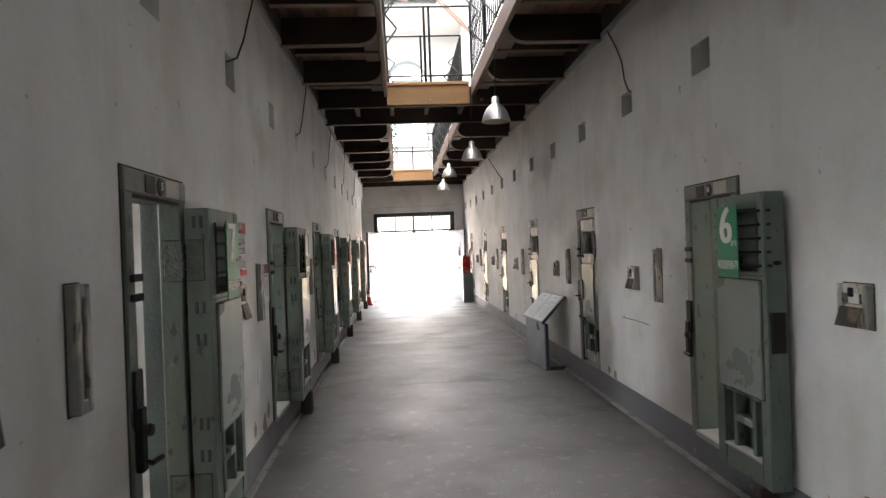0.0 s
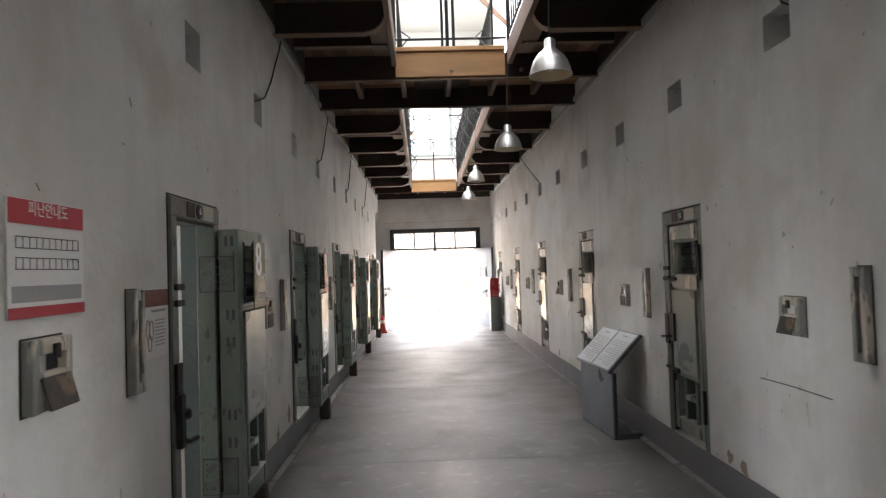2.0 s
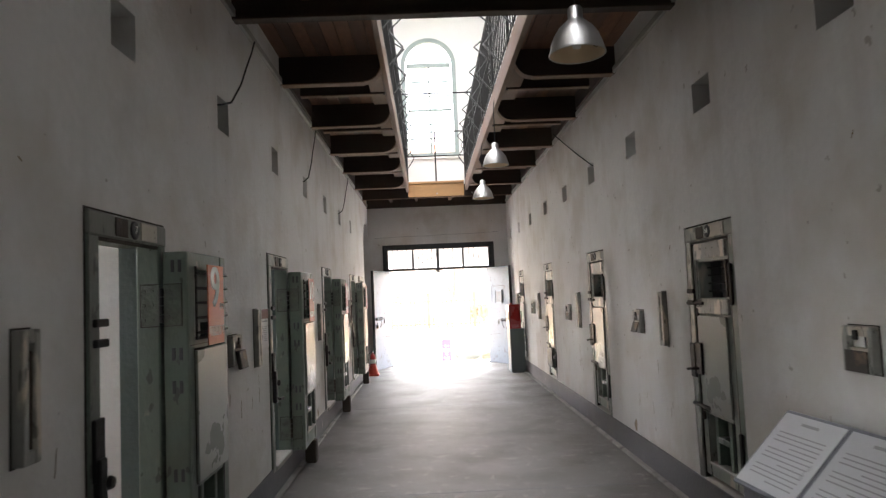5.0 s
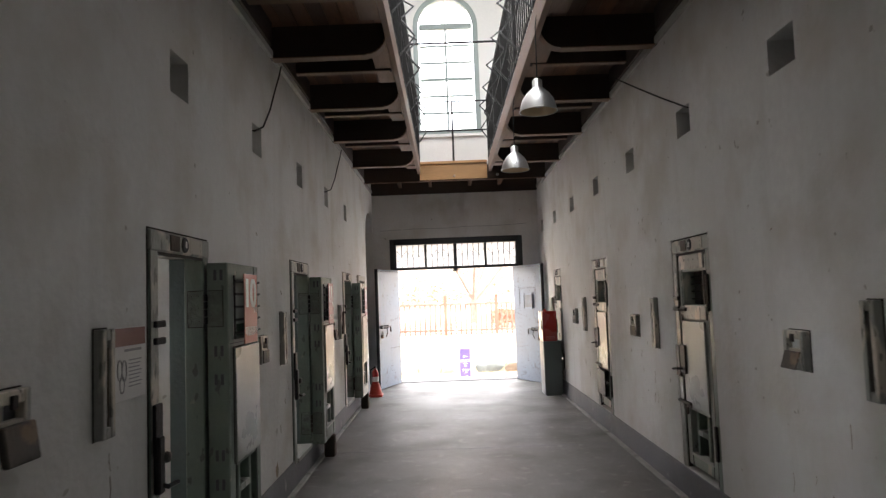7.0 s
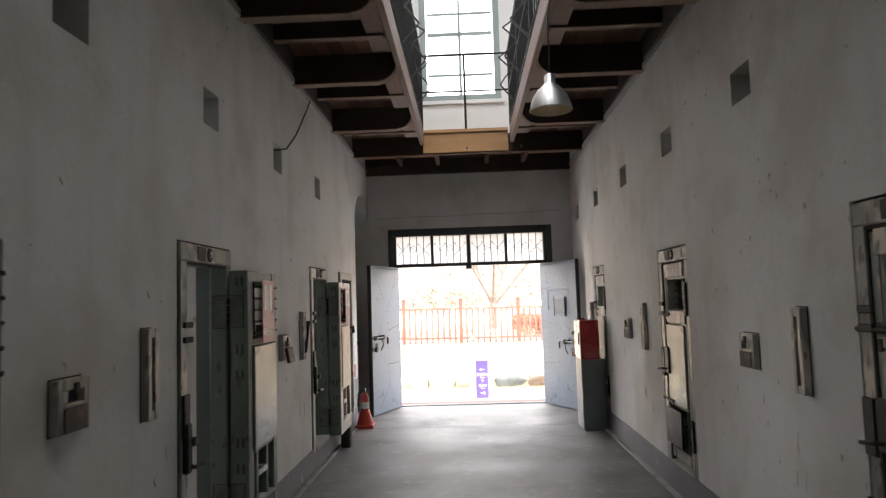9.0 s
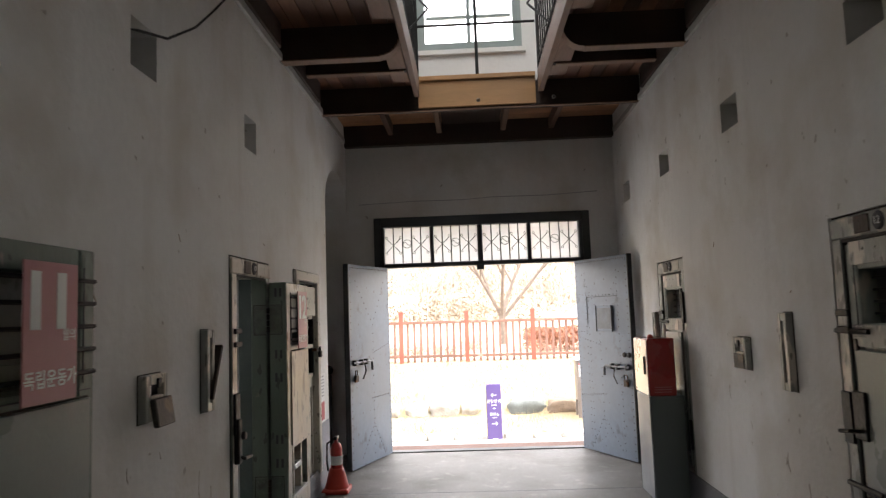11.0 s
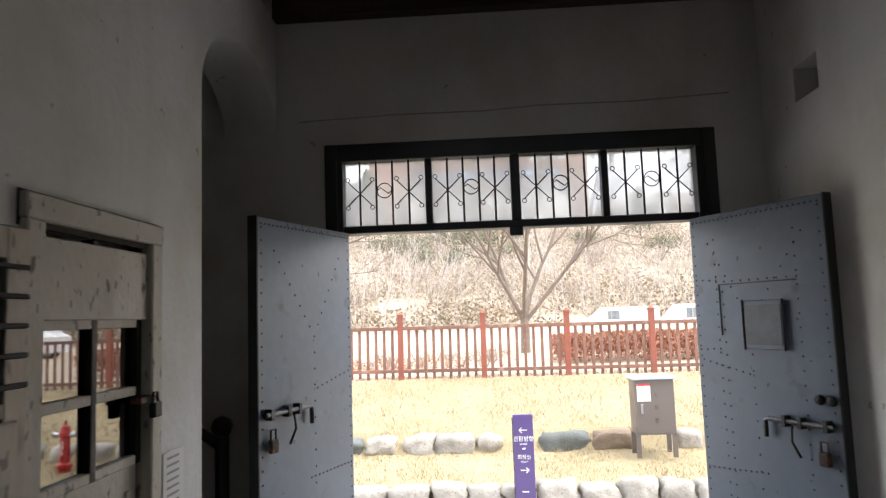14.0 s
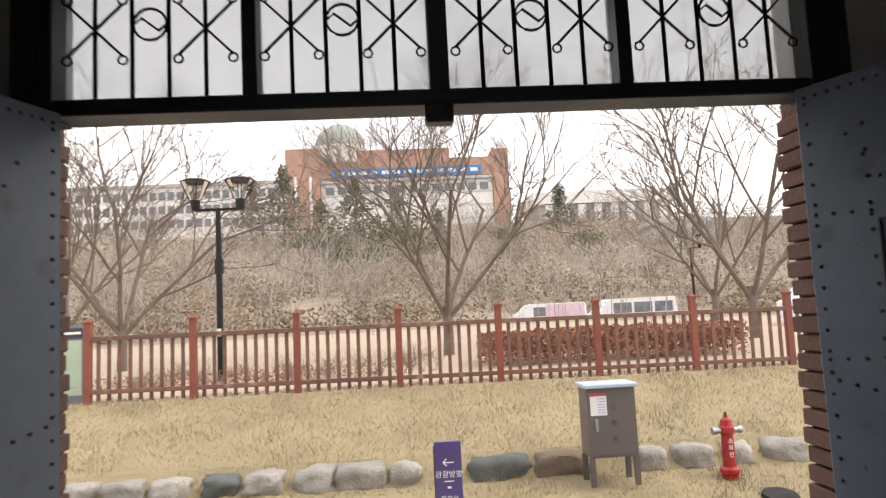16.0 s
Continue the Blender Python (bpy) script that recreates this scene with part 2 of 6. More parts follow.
PATHMAT = mat("sandy_path", (0.40, 0.32, 0.24), 0.9, var=0.12, scale=0.6, bump=0.2)
# hill brush lightened: distance haze is mixed into its colour
BRUSH = mat("winter_brush_ground", (0.31, 0.25, 0.185), 0.95, var=0.4, scale=0.35, fine=6, bump=0.8, wear=(0.17, 0.16, 0.11), wear_at=0.52, wear_soft=0.14, wear_scale=0.5)
BARK = mat("grey_brown_bark", (0.165, 0.13, 0.105), 0.9, var=0.3, scale=6, fine=40, bump=0.4)
TWIG = mat("bare_twigs", (0.235, 0.185, 0.15), 0.9, var=0.25, bump=0)
# pale saplings, greyed further for the haze
PALETWIG = mat("pale_saplings", (0.40, 0.36, 0.33), 0.9, var=0.3, bump=0)
HEDGE = mat("russet_hedge_leaf", (0.33, 0.15, 0.095), 0.8, var=0.4, scale=8, bump=0)
# needle green lightened to carry the haze over the hill
PINELEAF = mat("pine_needles", (0.15, 0.155, 0.11), 0.85, var=0.35, scale=4, bump=0)
BRICK = mat("brick", (0.17, 0.088, 0.066), 0.85, var=0.15, scale=6, fine=50, bump=0.3, rnd=0.3)
# brick red paled by haze in the base colour
HAZEBRICK = mat("far_red_brick", (0.44, 0.26, 0.20), 0.85, var=0.1, scale=0.3, fine=4, bump=0)
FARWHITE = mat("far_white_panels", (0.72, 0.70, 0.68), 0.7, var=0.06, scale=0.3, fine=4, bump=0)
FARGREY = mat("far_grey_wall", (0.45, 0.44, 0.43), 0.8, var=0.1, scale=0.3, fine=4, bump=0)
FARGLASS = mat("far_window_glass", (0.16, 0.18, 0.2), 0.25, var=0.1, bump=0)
DOMEGREEN = mat("grey_green_dome", (0.30, 0.33, 0.31), 0.6, var=0.1, bump=0)
BANNER = mat("blue_banner", (0.05, 0.20, 0.50), 0.6, var=0.06, bump=0)
CARWHITE = mat("white_car_paint", (0.75, 0.75, 0.76), 0.25, var=0.03, bump=0)
CARPINK = mat("pink_car_paint", (0.66, 0.50, 0.57), 0.25, var=0.03, bump=0)
RUBBER = mat("black_rubber", (0.02, 0.02, 0.02), 0.8, var=0.1, bump=0)
MAPGREEN = mat("pale_green_print", (0.42, 0.52, 0.38), 0.5, var=0.12, bump=0)
FLAP = mat("dark_iron_flap", (0.055, 0.048, 0.042), 0.55, metal=0.3, var=0.3, scale=9, bump=0.2, wear=(0.17, 0.12, 0.08), wear_at=0.62)
WOODBLOCK = mat("grubby_wood_block", (0.07, 0.052, 0.038), 0.8, var=0.3, bump=0.3)
STANDPAPER = mat("pale_stand_print", (0.52, 0.53, 0.55), 0.35, var=0.05, bump=0)
PEEP = mat("grimy_peephole_pane", (0.14, 0.16, 0.185), 0.45, var=0.3, scale=9, bump=0.02)
WORNWOOD = mat("peeling_bare_door_wood", (0.48, 0.43, 0.35), 0.34, var=0.22, scale=4, fine=50, bump=0.12, wear=(0.20, 0.165, 0.125), wear_at=0.56, wear_soft=0.07,
               wear_scale=6, stretch=(1, 1, 0.45), speck=(0.03, 0.03, 0.025), speck_at=0.63, speck_scale=20)
HINGE = mat("painted_hinge_iron", (0.12, 0.145, 0.12), 0.45, metal=0.1, var=0.3, scale=14, bump=0.3, wear=(0.075, 0.08, 0.068), wear_at=0.58, wear_soft=0.1, wear_scale=16)
FRAMEGREEN = mat("dull_green_frame_paint", (0.175, 0.19, 0.165), 0.42, var=0.2, scale=5, fine=50, bump=0.2, wear=(0.36, 0.33, 0.28), wear_at=0.63, wear_soft=0.05, wear_scale=8, stretch=(1, 1, 0.4), speck=(0.03, 0.03, 0.025), speck_at=0.64, speck_scale=22)
PALEBAND = mat("blue_grey_dado_paint", (0.27, 0.28, 0.315), 0.6, var=0.14, scale=3, bump=0.2)
DULLRED = mat("dull_red_print", (0.17, 0.055, 0.045), 0.5, var=0.08, bump=0)
GRIME = mat("grimy_joint", (0.045, 0.038, 0.032), 0.9, var=0.4, scale=14, bump=0.3)
DARKSTEEL = mat("dull_dark_steel", (0.10, 0.10, 0.105), 0.45, metal=0.7, var=0.3, scale=9, bump=0.1)
CHIP = mat("exposed_undercoat", (0.33, 0.27, 0.20), 0.85, var=0.25, scale=14, bump=0.4)


# ---- mesh helpers ----
def bx(bm, x0, y0, z0, x1, y1, z1, bev=0.0):
    r = bmesh.ops.create_cube(bm, size=1)
    for v in r["verts"]:
        v.co = Vector(((x0 + x1) / 2 + v.co.x * (x1 - x0), (y0 + y1) / 2 + v.co.y * (y1 - y0), (z0 + z1) / 2 + v.co.z * (z1 - z0)))
    if bev:
        es = {e for v in r["verts"] for e in v.link_edges}
        bmesh.ops.bevel(bm, geom=list(es), offset=bev, segments=1, affect="EDGES")
    return bm


def block(x0, y0, z0, x1, y1, z1, bev=0.004):
    return bx(bmesh.new(), x0, y0, z0, x1, y1, z1, bev)


def tube(bm, pts, r, sides=6, r_end=None):
    pts = [Vector(p) for p in pts]
    rings = []
    for i, p in enumerate(pts):
        d = (pts[min(i + 1, len(pts) - 1)] - pts[max(i - 1, 0)]).normalized()
        a = d.orthogonal().normalized()
        c = d.cross(a)
        rad = r if r_end is None else r + (r_end - r) * i / max(1, len(pts) - 1)
        rings.append([bm.verts.new(p + rad * (math.cos(6.28318 * k / sides) * a + math.sin(6.28318 * k / sides) * c)) for k in range(sides)])
    for a, c in zip(rings, rings[1:]):
        # keep neighbouring rings aligned
        off = min(range(sides), key=lambda s: (c[s].co - a[0].co).length)
        for k in range(sides):
            bm.faces.new((a[k], a[(k + 1) % sides], c[(k + 1 + off) % sides], c[(k + off) % sides]))
    bm.faces.new(rings[0][::-1]), bm.faces.new(rings[-1])
    return bm


def lathe(bm, prof, m=Matrix(), sides=20):
    rings = [[bm.verts.new(m @ Vector((r * math.cos(6.28318 * k / sides), r * math.sin(6.28318 * k / sides), z))) for k in range(sides)] for r, z in prof]
    for a, c in zip(rings, rings[1:]):
        for k in range(sides):
            bm.faces.new((a[k], a[(k + 1) % sides], c[(k + 1) % sides], c[k]))
    return bm


def mesh_of(name, bm, material, smooth=False):
    bmesh.ops.recalc_face_normals(bm, faces=bm.faces)
    me = bpy.data.meshes.new(name)
    bm.to_mesh(me)
    bm.free()
    me.materials.append(material)
    if smooth:
        for p in me.polygons:
            p.use_smooth = True
    return me


def part(name, bm, material, parent=None, label="", smooth=False):
    ob = new(name, bm if isinstance(bm, bpy.types.Mesh) else mesh_of(name, bm, material, smooth))
    if parent:
        ob.parent = parent
    return tagged(ob, label)


def thing(name, label, category, m=Matrix(), group=""):
    ob = new(name)
    ob.empty_display_size = 0.1
    ob.matrix_basis = m
    return tagged(ob, label, category, group)


def setting(name, bm, material, smooth=False, label=""):
    return tagged(part(name, bm, material, None, label, smooth), kind="structure")


def text_mesh(body, size, depth=0.002, fat=0.0):
    cu = bpy.data.curves.new("text", "FONT")
    cu.body, cu.size, cu.extrude, cu.offset, cu.align_x, cu.align_y = body, size, depth, fat, "CENTER", "CENTER"
    ob = bpy.data.objects.new("text", cu)
    scene.collection.objects.link(ob)
    me = bpy.data.meshes.new_from_object(ob.evaluated_get(bpy.context.evaluated_depsgraph_get()))
    bpy.data.objects.remove(ob)
    return me


def lettering(name, body, size, material, parent, m, depth=0.002, fat=0.0):
    me = text_mesh(body, size, depth, fat)
    me.materials.clear()
    me.materials.append(material)
    ob = new(name, me)
    ob.parent, ob.matrix_basis = parent, m
    return ob


def bold_lettering(name, body, size, material, parent, m, depth, weight):
    bm = bmesh.new()
    for k in range(-2, 3):
        me = text_mesh(body, size, depth)
        me.transform(Matrix.Translation((weight * k, 0, 0.00006 * k)))
        bm.from_mesh(me)
    me = bpy.data.meshes.new(name)
    bm.to_mesh(me)
    for poly in me.polygons:
        poly.material_index = 0
    me.materials.append(material)
    ob = new(name, me)
    ob.parent, ob.matrix_basis = parent, m
    return ob


def wall_sheet(name, material, origin, u, n, length, z0, z1, thick, holes, label=""):
    """A wall from origin along u, facing n; holes: (u0, u1, z0, z1, depth), depth None goes right through."""
    us = sorted({0.0, length, *[h[0] for h in holes], *[h[1] for h in holes]})
    zs = sorted({z0, z1, *[h[2] for h in holes], *[h[3] for h in holes]})
    verts, faces, index = [], [], {}
    o, u, n = Vector(origin), Vector(u), Vector(n)

    def v(a, d, z):
        k = (round(a, 4), round(d, 4), round(z, 4))
        if k not in index:
            index[k] = len(verts)
            verts.append(o + u * a - n * d + Vector((0, 0, z)))
        return index[k]

    for a0, a1 in zip(us, us[1:]):
        for b0, b1 in zip(zs, zs[1:]):
            ca, cb = (a0 + a1) / 2, (b0 + b1) / 2
            hole = next((h for h in holes if h[0] < ca < h[1] and h[2] < cb < h[3]), None)
            if hole is None:
                faces.append((v(a0, 0, b0), v(a1, 0, b0), v(a1, 0, b1), v(a0, 0, b1)))
            if hole is None or hole[4] is not None:
                faces.append((v(a0, thick, b0), v(a0, thick, b1), v(a1, thick, b1), v(a1, thick, b0)))
    for a0, a1, b0, b1, d in holes:
        e = thick if d is None else d
        for p, q in (((a0, b0), (a1, b0)), ((a1, b0), (a1, b1)), ((a1, b1), (a0, b1)), ((a0, b1), (a0, b0))):
            faces.append((v(p[0], 0, p[1]), v(q[0], 0, q[1]), v(q[0], e, q[1]), v(p[0], e, p[1])))
        if d is not None:
            faces.append((v(a0, d, b0), v(a1, d, b0), v(a1, d, b1), v(a0, d, b1)))
    for a, c in (((0.0, z0), (0.0, z1)), ((length, z0), (length, z1)), ((0.0, z0), (length, z0)), ((0.0, z1), (length, z1))):
        faces.append((v(a[0], 0, a[1]), v(c[0], 0, c[1]), v(c[0], thick, c[1]), v(a[0], thick, a[1])))
    me = bpy.data.meshes.new(name)
    me.from_pydata([tuple(p) for p in verts], [], faces)
    bm = bmesh.new()
    bm.from_mesh(me)
    bmesh.ops.recalc_face_normals(bm, faces=bm.faces)
    bm.to_mesh(me)
    bm.free()
    me.materials.append(material)
    return tagged(new(name, me), label, kind="structure")


# ---- corridor shell ----
W, END, BACK = 3.21, 21.0, -6.0
DOOR_W, SILL, HEAD_Z = 0.60, 0.24, 1.90
LEFT_DOORS = [1.975, 4.955, 7.975, 10.985, 13.89, 16.95]
RIGHT_DOORS = [3.30, 6.41, 9.45, 12.52, 15.53, 18.62]
LEFT_VENTS = [0.78, 2.27, 3.76, 5.26, 6.74, 8.22, 9.72, 11.27, 12.77, 14.26, 15.74, 17.25]
RIGHT_VENTS = [0.65, 2.13, 3.63, 5.15, 6.67, 8.13, 9.63, 11.22, 12.72, 14.21, 15.73, 17.29, 18.82, 20.27]
THICK = 0.35

setting("floor", block(-0.02, BACK, -0.15, W + 0.02, END + 0.02, 0, 0), CONCRETE, label="worn grey concrete corridor floor with faint sheen")
left_holes = [(y - BACK, y + 0.78 - BACK, SILL - 0.045, 2.0, None) for y in LEFT_DOORS]
left_holes += [(y - BACK, y + 0.25 - BACK, 2.735, 2.962, 0.3) for y in LEFT_VENTS]
left_holes += [(18.52 - BACK, 19.2 - BACK, 0.2, 1.92, 0.12)]
wall_sheet("wall_left", PLASTER, (0, BACK, 0), (0, 1, 0), (1, 0, 0), 19.74 - BACK, 0, 3.9, THICK, left_holes, "white plastered cell wall with small square vents")
right_holes = [(y - BACK, y + 0.78 - BACK, SILL - 0.045, 2.0, None) for y in RIGHT_DOORS]
right_holes += [(y - BACK, y + 0.285 - BACK, 2.762, 2.967, 0.3) for y in RIGHT_VENTS]
wall_sheet("wall_right", PLASTER, (W, BACK, 0), (0, 1, 0), (-1, 0, 0), END - BACK, 0, 3.9, THICK, right_holes, "white plastered cell wall with stains and vents")

# arched opening into the stair lobby at the end of the left wall
bm = bmesh.new()
A0, A1, SPRING = 19.74, 20.98, 2.77
arc = [(A0 + (A1 - A0) * (0.5 - 0.5 * math.cos(math.pi * k / 16)), SPRING + 0.44 * math.sin(math.pi * k / 16)) for k in range(17)]
for x in (0.0, -THICK):
    for (ya, za), (yb, zb) in zip(arc, arc[1:]):
        bm.faces.new([bm.verts.new(p) for p in ((x, ya, za), (x, yb, zb), (x, yb, 3.9), (x, ya, 3.9))])
for (ya, za), (yb, zb) in zip(arc, arc[1:]):
    bm.faces.new([bm.verts.new(p) for p in ((0, ya, za), (0, yb, zb), (-THICK, yb, zb), (-THICK, ya, za))])
bmesh.ops.remove_doubles(bm, verts=bm.verts, dist=0.0005)
setting("arch_left", bm, PLASTER, label="plastered arch over the stair lobby opening")
setting("lobby_floor", block(-2.6, 19.4, -0.15, -0.02, 21.0, 0.0, 0), CONCRETE)
setting("lobby_wall_back", block(-2.8, 19.2, 0, -2.6, 21.2, 3.9, 0), PLASTER)
setting("lobby_wall_side", block(-2.6, 19.3, 0, -THICK - 0.002, 19.5, 3.9, 0), PLASTER)
setting("lobby_ceiling", block(-2.6, 19.3, 3.9, -0.36, 21.0, 4.0, 0), PLASTER)

# end wall with the exit and, above the gallery, the arched window
OP0, OP1, OPZ = 0.321, 2.885, 2.757
wall_sheet("wall_end", PLASTER, (-2.6, END, 0), (1, 0, 0), (0, -1, 0), W + 0.4 + 2.6, 0, 3.9, 0.12, [(OP0 + 2.6, OP1 + 2.6, 0, OPZ, None)],
           "white plastered end wall around the exit")
wall_sheet("wall_end_outer", BRICK, (-3.5, END + 0.42, -1.05), (1, 0, 0), (0, 1, 0), 10.2, 0, 4.95, 0.28, [(3.768, 6.402, 1.05, OPZ + 1.03, None)],
           "red brick outer end wall")
WX, WZ0, WZ1, WR = 1.55, 4.79, 6.96, 0.64
bm = bmesh.new()
arc = [(WX - WR * math.cos(math.pi * k / 20), WZ1 + WR * math.sin(math.pi * k / 20)) for k in range(21)]
for y in (END, END + 0.4):
    for (xa, za), (xb, zb) in zip(arc, arc[1:]):
        bm.faces.new([bm.verts.new(p) for p in ((xa, y, za), (xb, y, zb), (xb, y, 8.4), (xa, y, 8.4))])
    for q in (((-0.4, y, 3.9), (WX - WR, y, 3.9), (WX - WR, y, 8.4), (-0.4, y, 8.4)), ((WX + WR, y, 3.9), (W + 0.4, y, 3.9), (W + 0.4, y, 8.4), (WX + WR, y, 8.4)),
              ((WX - WR, y, 3.9), (WX + WR, y, 3.9), (WX + WR, y, WZ0), (WX - WR, y, WZ0))):
        bm.faces.new([bm.verts.new(p) for p in q])
edge = [(WX - WR, WZ0)] + arc + [(WX + WR, WZ0)]
for (xa, za), (xb, zb) in zip(edge, edge[1:] + edge[:1]):
    bm.faces.new([bm.verts.new(p) for p in ((xa, END, za), (xb, END, zb), (xb, END + 0.4, zb), (xa, END + 0.4, za))])
setting("wall_end_upper", bm, PLASTER_UP, label="bright white upper end wall with arched window")
setting("wall_upper_left", block(-0.35, BACK, 3.93, 0, END, 8.4, 0), PLASTER_UP)
setting("wall_upper_right", block(W, BACK, 3.93, W + 0.35, END, 8.4, 0), PLASTER_UP)
setting("wall_back", block(-0.35, BACK - 0.3, 0, W + 0.35, BACK, 8.4, 0), PLASTER)
bm = bmesh.new()
bx(bm, -0.4, BACK - 0.3, 8.4, 0.8, END + 0.4, 8.5), bx(bm, 2.4, BACK - 0.3, 8.4, W + 0.4, END + 0.4, 8.5)
for y0, y1 in ((BACK - 0.3, -5.5), (1.5, 2.5), (8.5, 10.5), (18.5, END + 0.4)):
    bx(bm, 0.8, y0, 8.4, 2.4, y1, 8.5)
setting("roof", bm, PLASTER_UP)
# unseen pane over assumed roof openings, there to dim the sky's light
setting("skylight_glass", block(0.8, BACK, 8.5, 2.4, END, 8.52, 0), DIMGLASS)
for y in (4.0, 10.0, 16.0):
    t = tagged(thing("roof_truss", "brown timber roof brace under the upper ceiling", "roof brace", pose(0, y, 0), "roof braces"), kind="structure")
    for s, x0 in ((1, 0.0), (-1, W)):
        part("brace", tube(bmesh.new(), [(x0, 0, 6.75), (x0 + s * 1.1, 0, 7.9), (x0 + s * 1.1, 0, 8.4)], 0.06, 4), FASCIA, t)

# baseboards broken at nothing: a continuous painted band below the door sills, with a cement fillet at the floor
setting("baseboard_left", block(0.0, BACK, 0.0, 0.012, 19.73, 0.235, 0.003), BAND, label="dark grey painted skirting band")
setting("baseboard_right", block(W - 0.012, BACK, 0.0, W, END - 0.002, 0.235, 0.003), BAND, label="dark grey painted skirting band")
setting("trim_left", block(0.013, BACK, 0.0, 0.07, 19.73, 0.022, 0.01), FILLET, label="pale cement fillet along the floor")
setting("trim_right", block(W - 0.07, BACK, 0.0, W - 0.013, END - 0.002, 0.022, 0.01), FILLET, label="pale cement fillet along the floor")
setting("baseboard_lobby", block(0.0, 19.7405, 0.0, 0.01, 19.743, 0.2, 0), BAND)
for y in (7.35, 10.9, 15.2, 19.2):
    setting("floor_joint", block(0.08, y, 0.0, W - 0.08, y + 0.008, 0.0015, 0), BAND)

# cells behind both walls: partitions, ceilings, raised floors and a window each
for side, x_in, x_out, doors in (("left", -THICK - 0.002, -2.7, LEFT_DOORS), ("right", W + THICK + 0.002, W + 2.7, RIGHT_DOORS)):
    a, b = min(x_in, x_out), max(x_in, x_out)
    y0, y1 = doors[0] - 1.3, doors[-1] + (2.1 if side == "left" else 2.2)
    n = (1, 0, 0) if side == "left" else (-1, 0, 0)
    wall_sheet("cell_wall_" + side, PLASTER_UP, (x_out, y0, 0), (0, 1, 0), n, y1 - y0, 0, 3.6, 0.3,
               [(y + 0.0 - y0, y + 0.9 - y0, 1.35, 2.45, None) for y in doors])
    setting("cell_floor_" + side, block(a, y0, 0.0, b, y1, 0.2, 0), REDWOOD)
    setting("cell_ceiling_" + side, block(a, y0, 3.6, b, y1, 3.75, 0), PLASTER_UP)
    for k, y in enumerate(doors + [doors[-1] + 3.05]):
        yy = min(y1 - 0.15, y - 0.95 if k else y0)
        setting("cell_partition_" + side, block(a, yy, 0.2, b, yy + 0.14, 3.6, 0), PLASTER_UP)
    setting("cell_roof_" + side, block(a, BACK, 3.76, b, END, 3.9, 0), DARKWOOD)


# ---- galleries, bridges and railings ----
BRACKETS = [-4.5, -3.0, -1.5, 0.0, 1.45, 2.95, 4.42, 5.9, 7.42, 11.68, 13.32, 14.87, 16.36, 18.1]
GZ, GTOP = 3.64, 3.9


def bracket_mesh(reach):
    pts = [(0, GTOP), (0, GZ), (reach - 0.16, GZ)]
    pts += [(reach - 0.16 + 0.16 * math.sin(a), GZ + 0.16 - 0.16 * math.cos(a)) for a in [math.pi / 2 * k / 6 for k in range(1, 7)]]
    pts += [(reach, GTOP)]
    bm = bmesh.new()
    f = bm.faces.new([bm.verts.new((x, 0, z)) for x, z in pts])
    r = bmesh.ops.extrude_face_region(bm, geom=[f])
    bmesh.ops.translate(bm, verts=[v for v in r["geom"] if isinstance(v, bmesh.types.BMVert)], vec=(0, 0.09, 0))
    return mesh_of("bracket", bm, DARKWOOD)


BR = bracket_mesh(0.96)
bm = block(0.02, -0.008, GZ - 0.012, 0.80, 0.098, GZ - 0.001, 0.003)
rim = [(0.80 + 0.166 * math.sin(a), GZ + 0.16 - 0.166 * math.cos(a)) for a in [math.pi / 2 * k / 6 for k in range(7)]]
for (xa, za), (xb, zb) in zip(rim, rim[1:]):
    bm.faces.new([bm.verts.new(p) for p in ((xa, -0.008, za), (xb, -0.008, zb), (xb, 0.098, zb), (xa, 0.098, za))])
    bm.faces.new([bm.verts.new(p) for p in ((xa, -0.008, za), (xb, -0.008, zb), (xb - 0.012, -0.008, zb + 0.008), (xa - 0.004, -0.008, za + 0.012))])
STRIP = mesh_of("bracket_edge", bm, FASCIA)
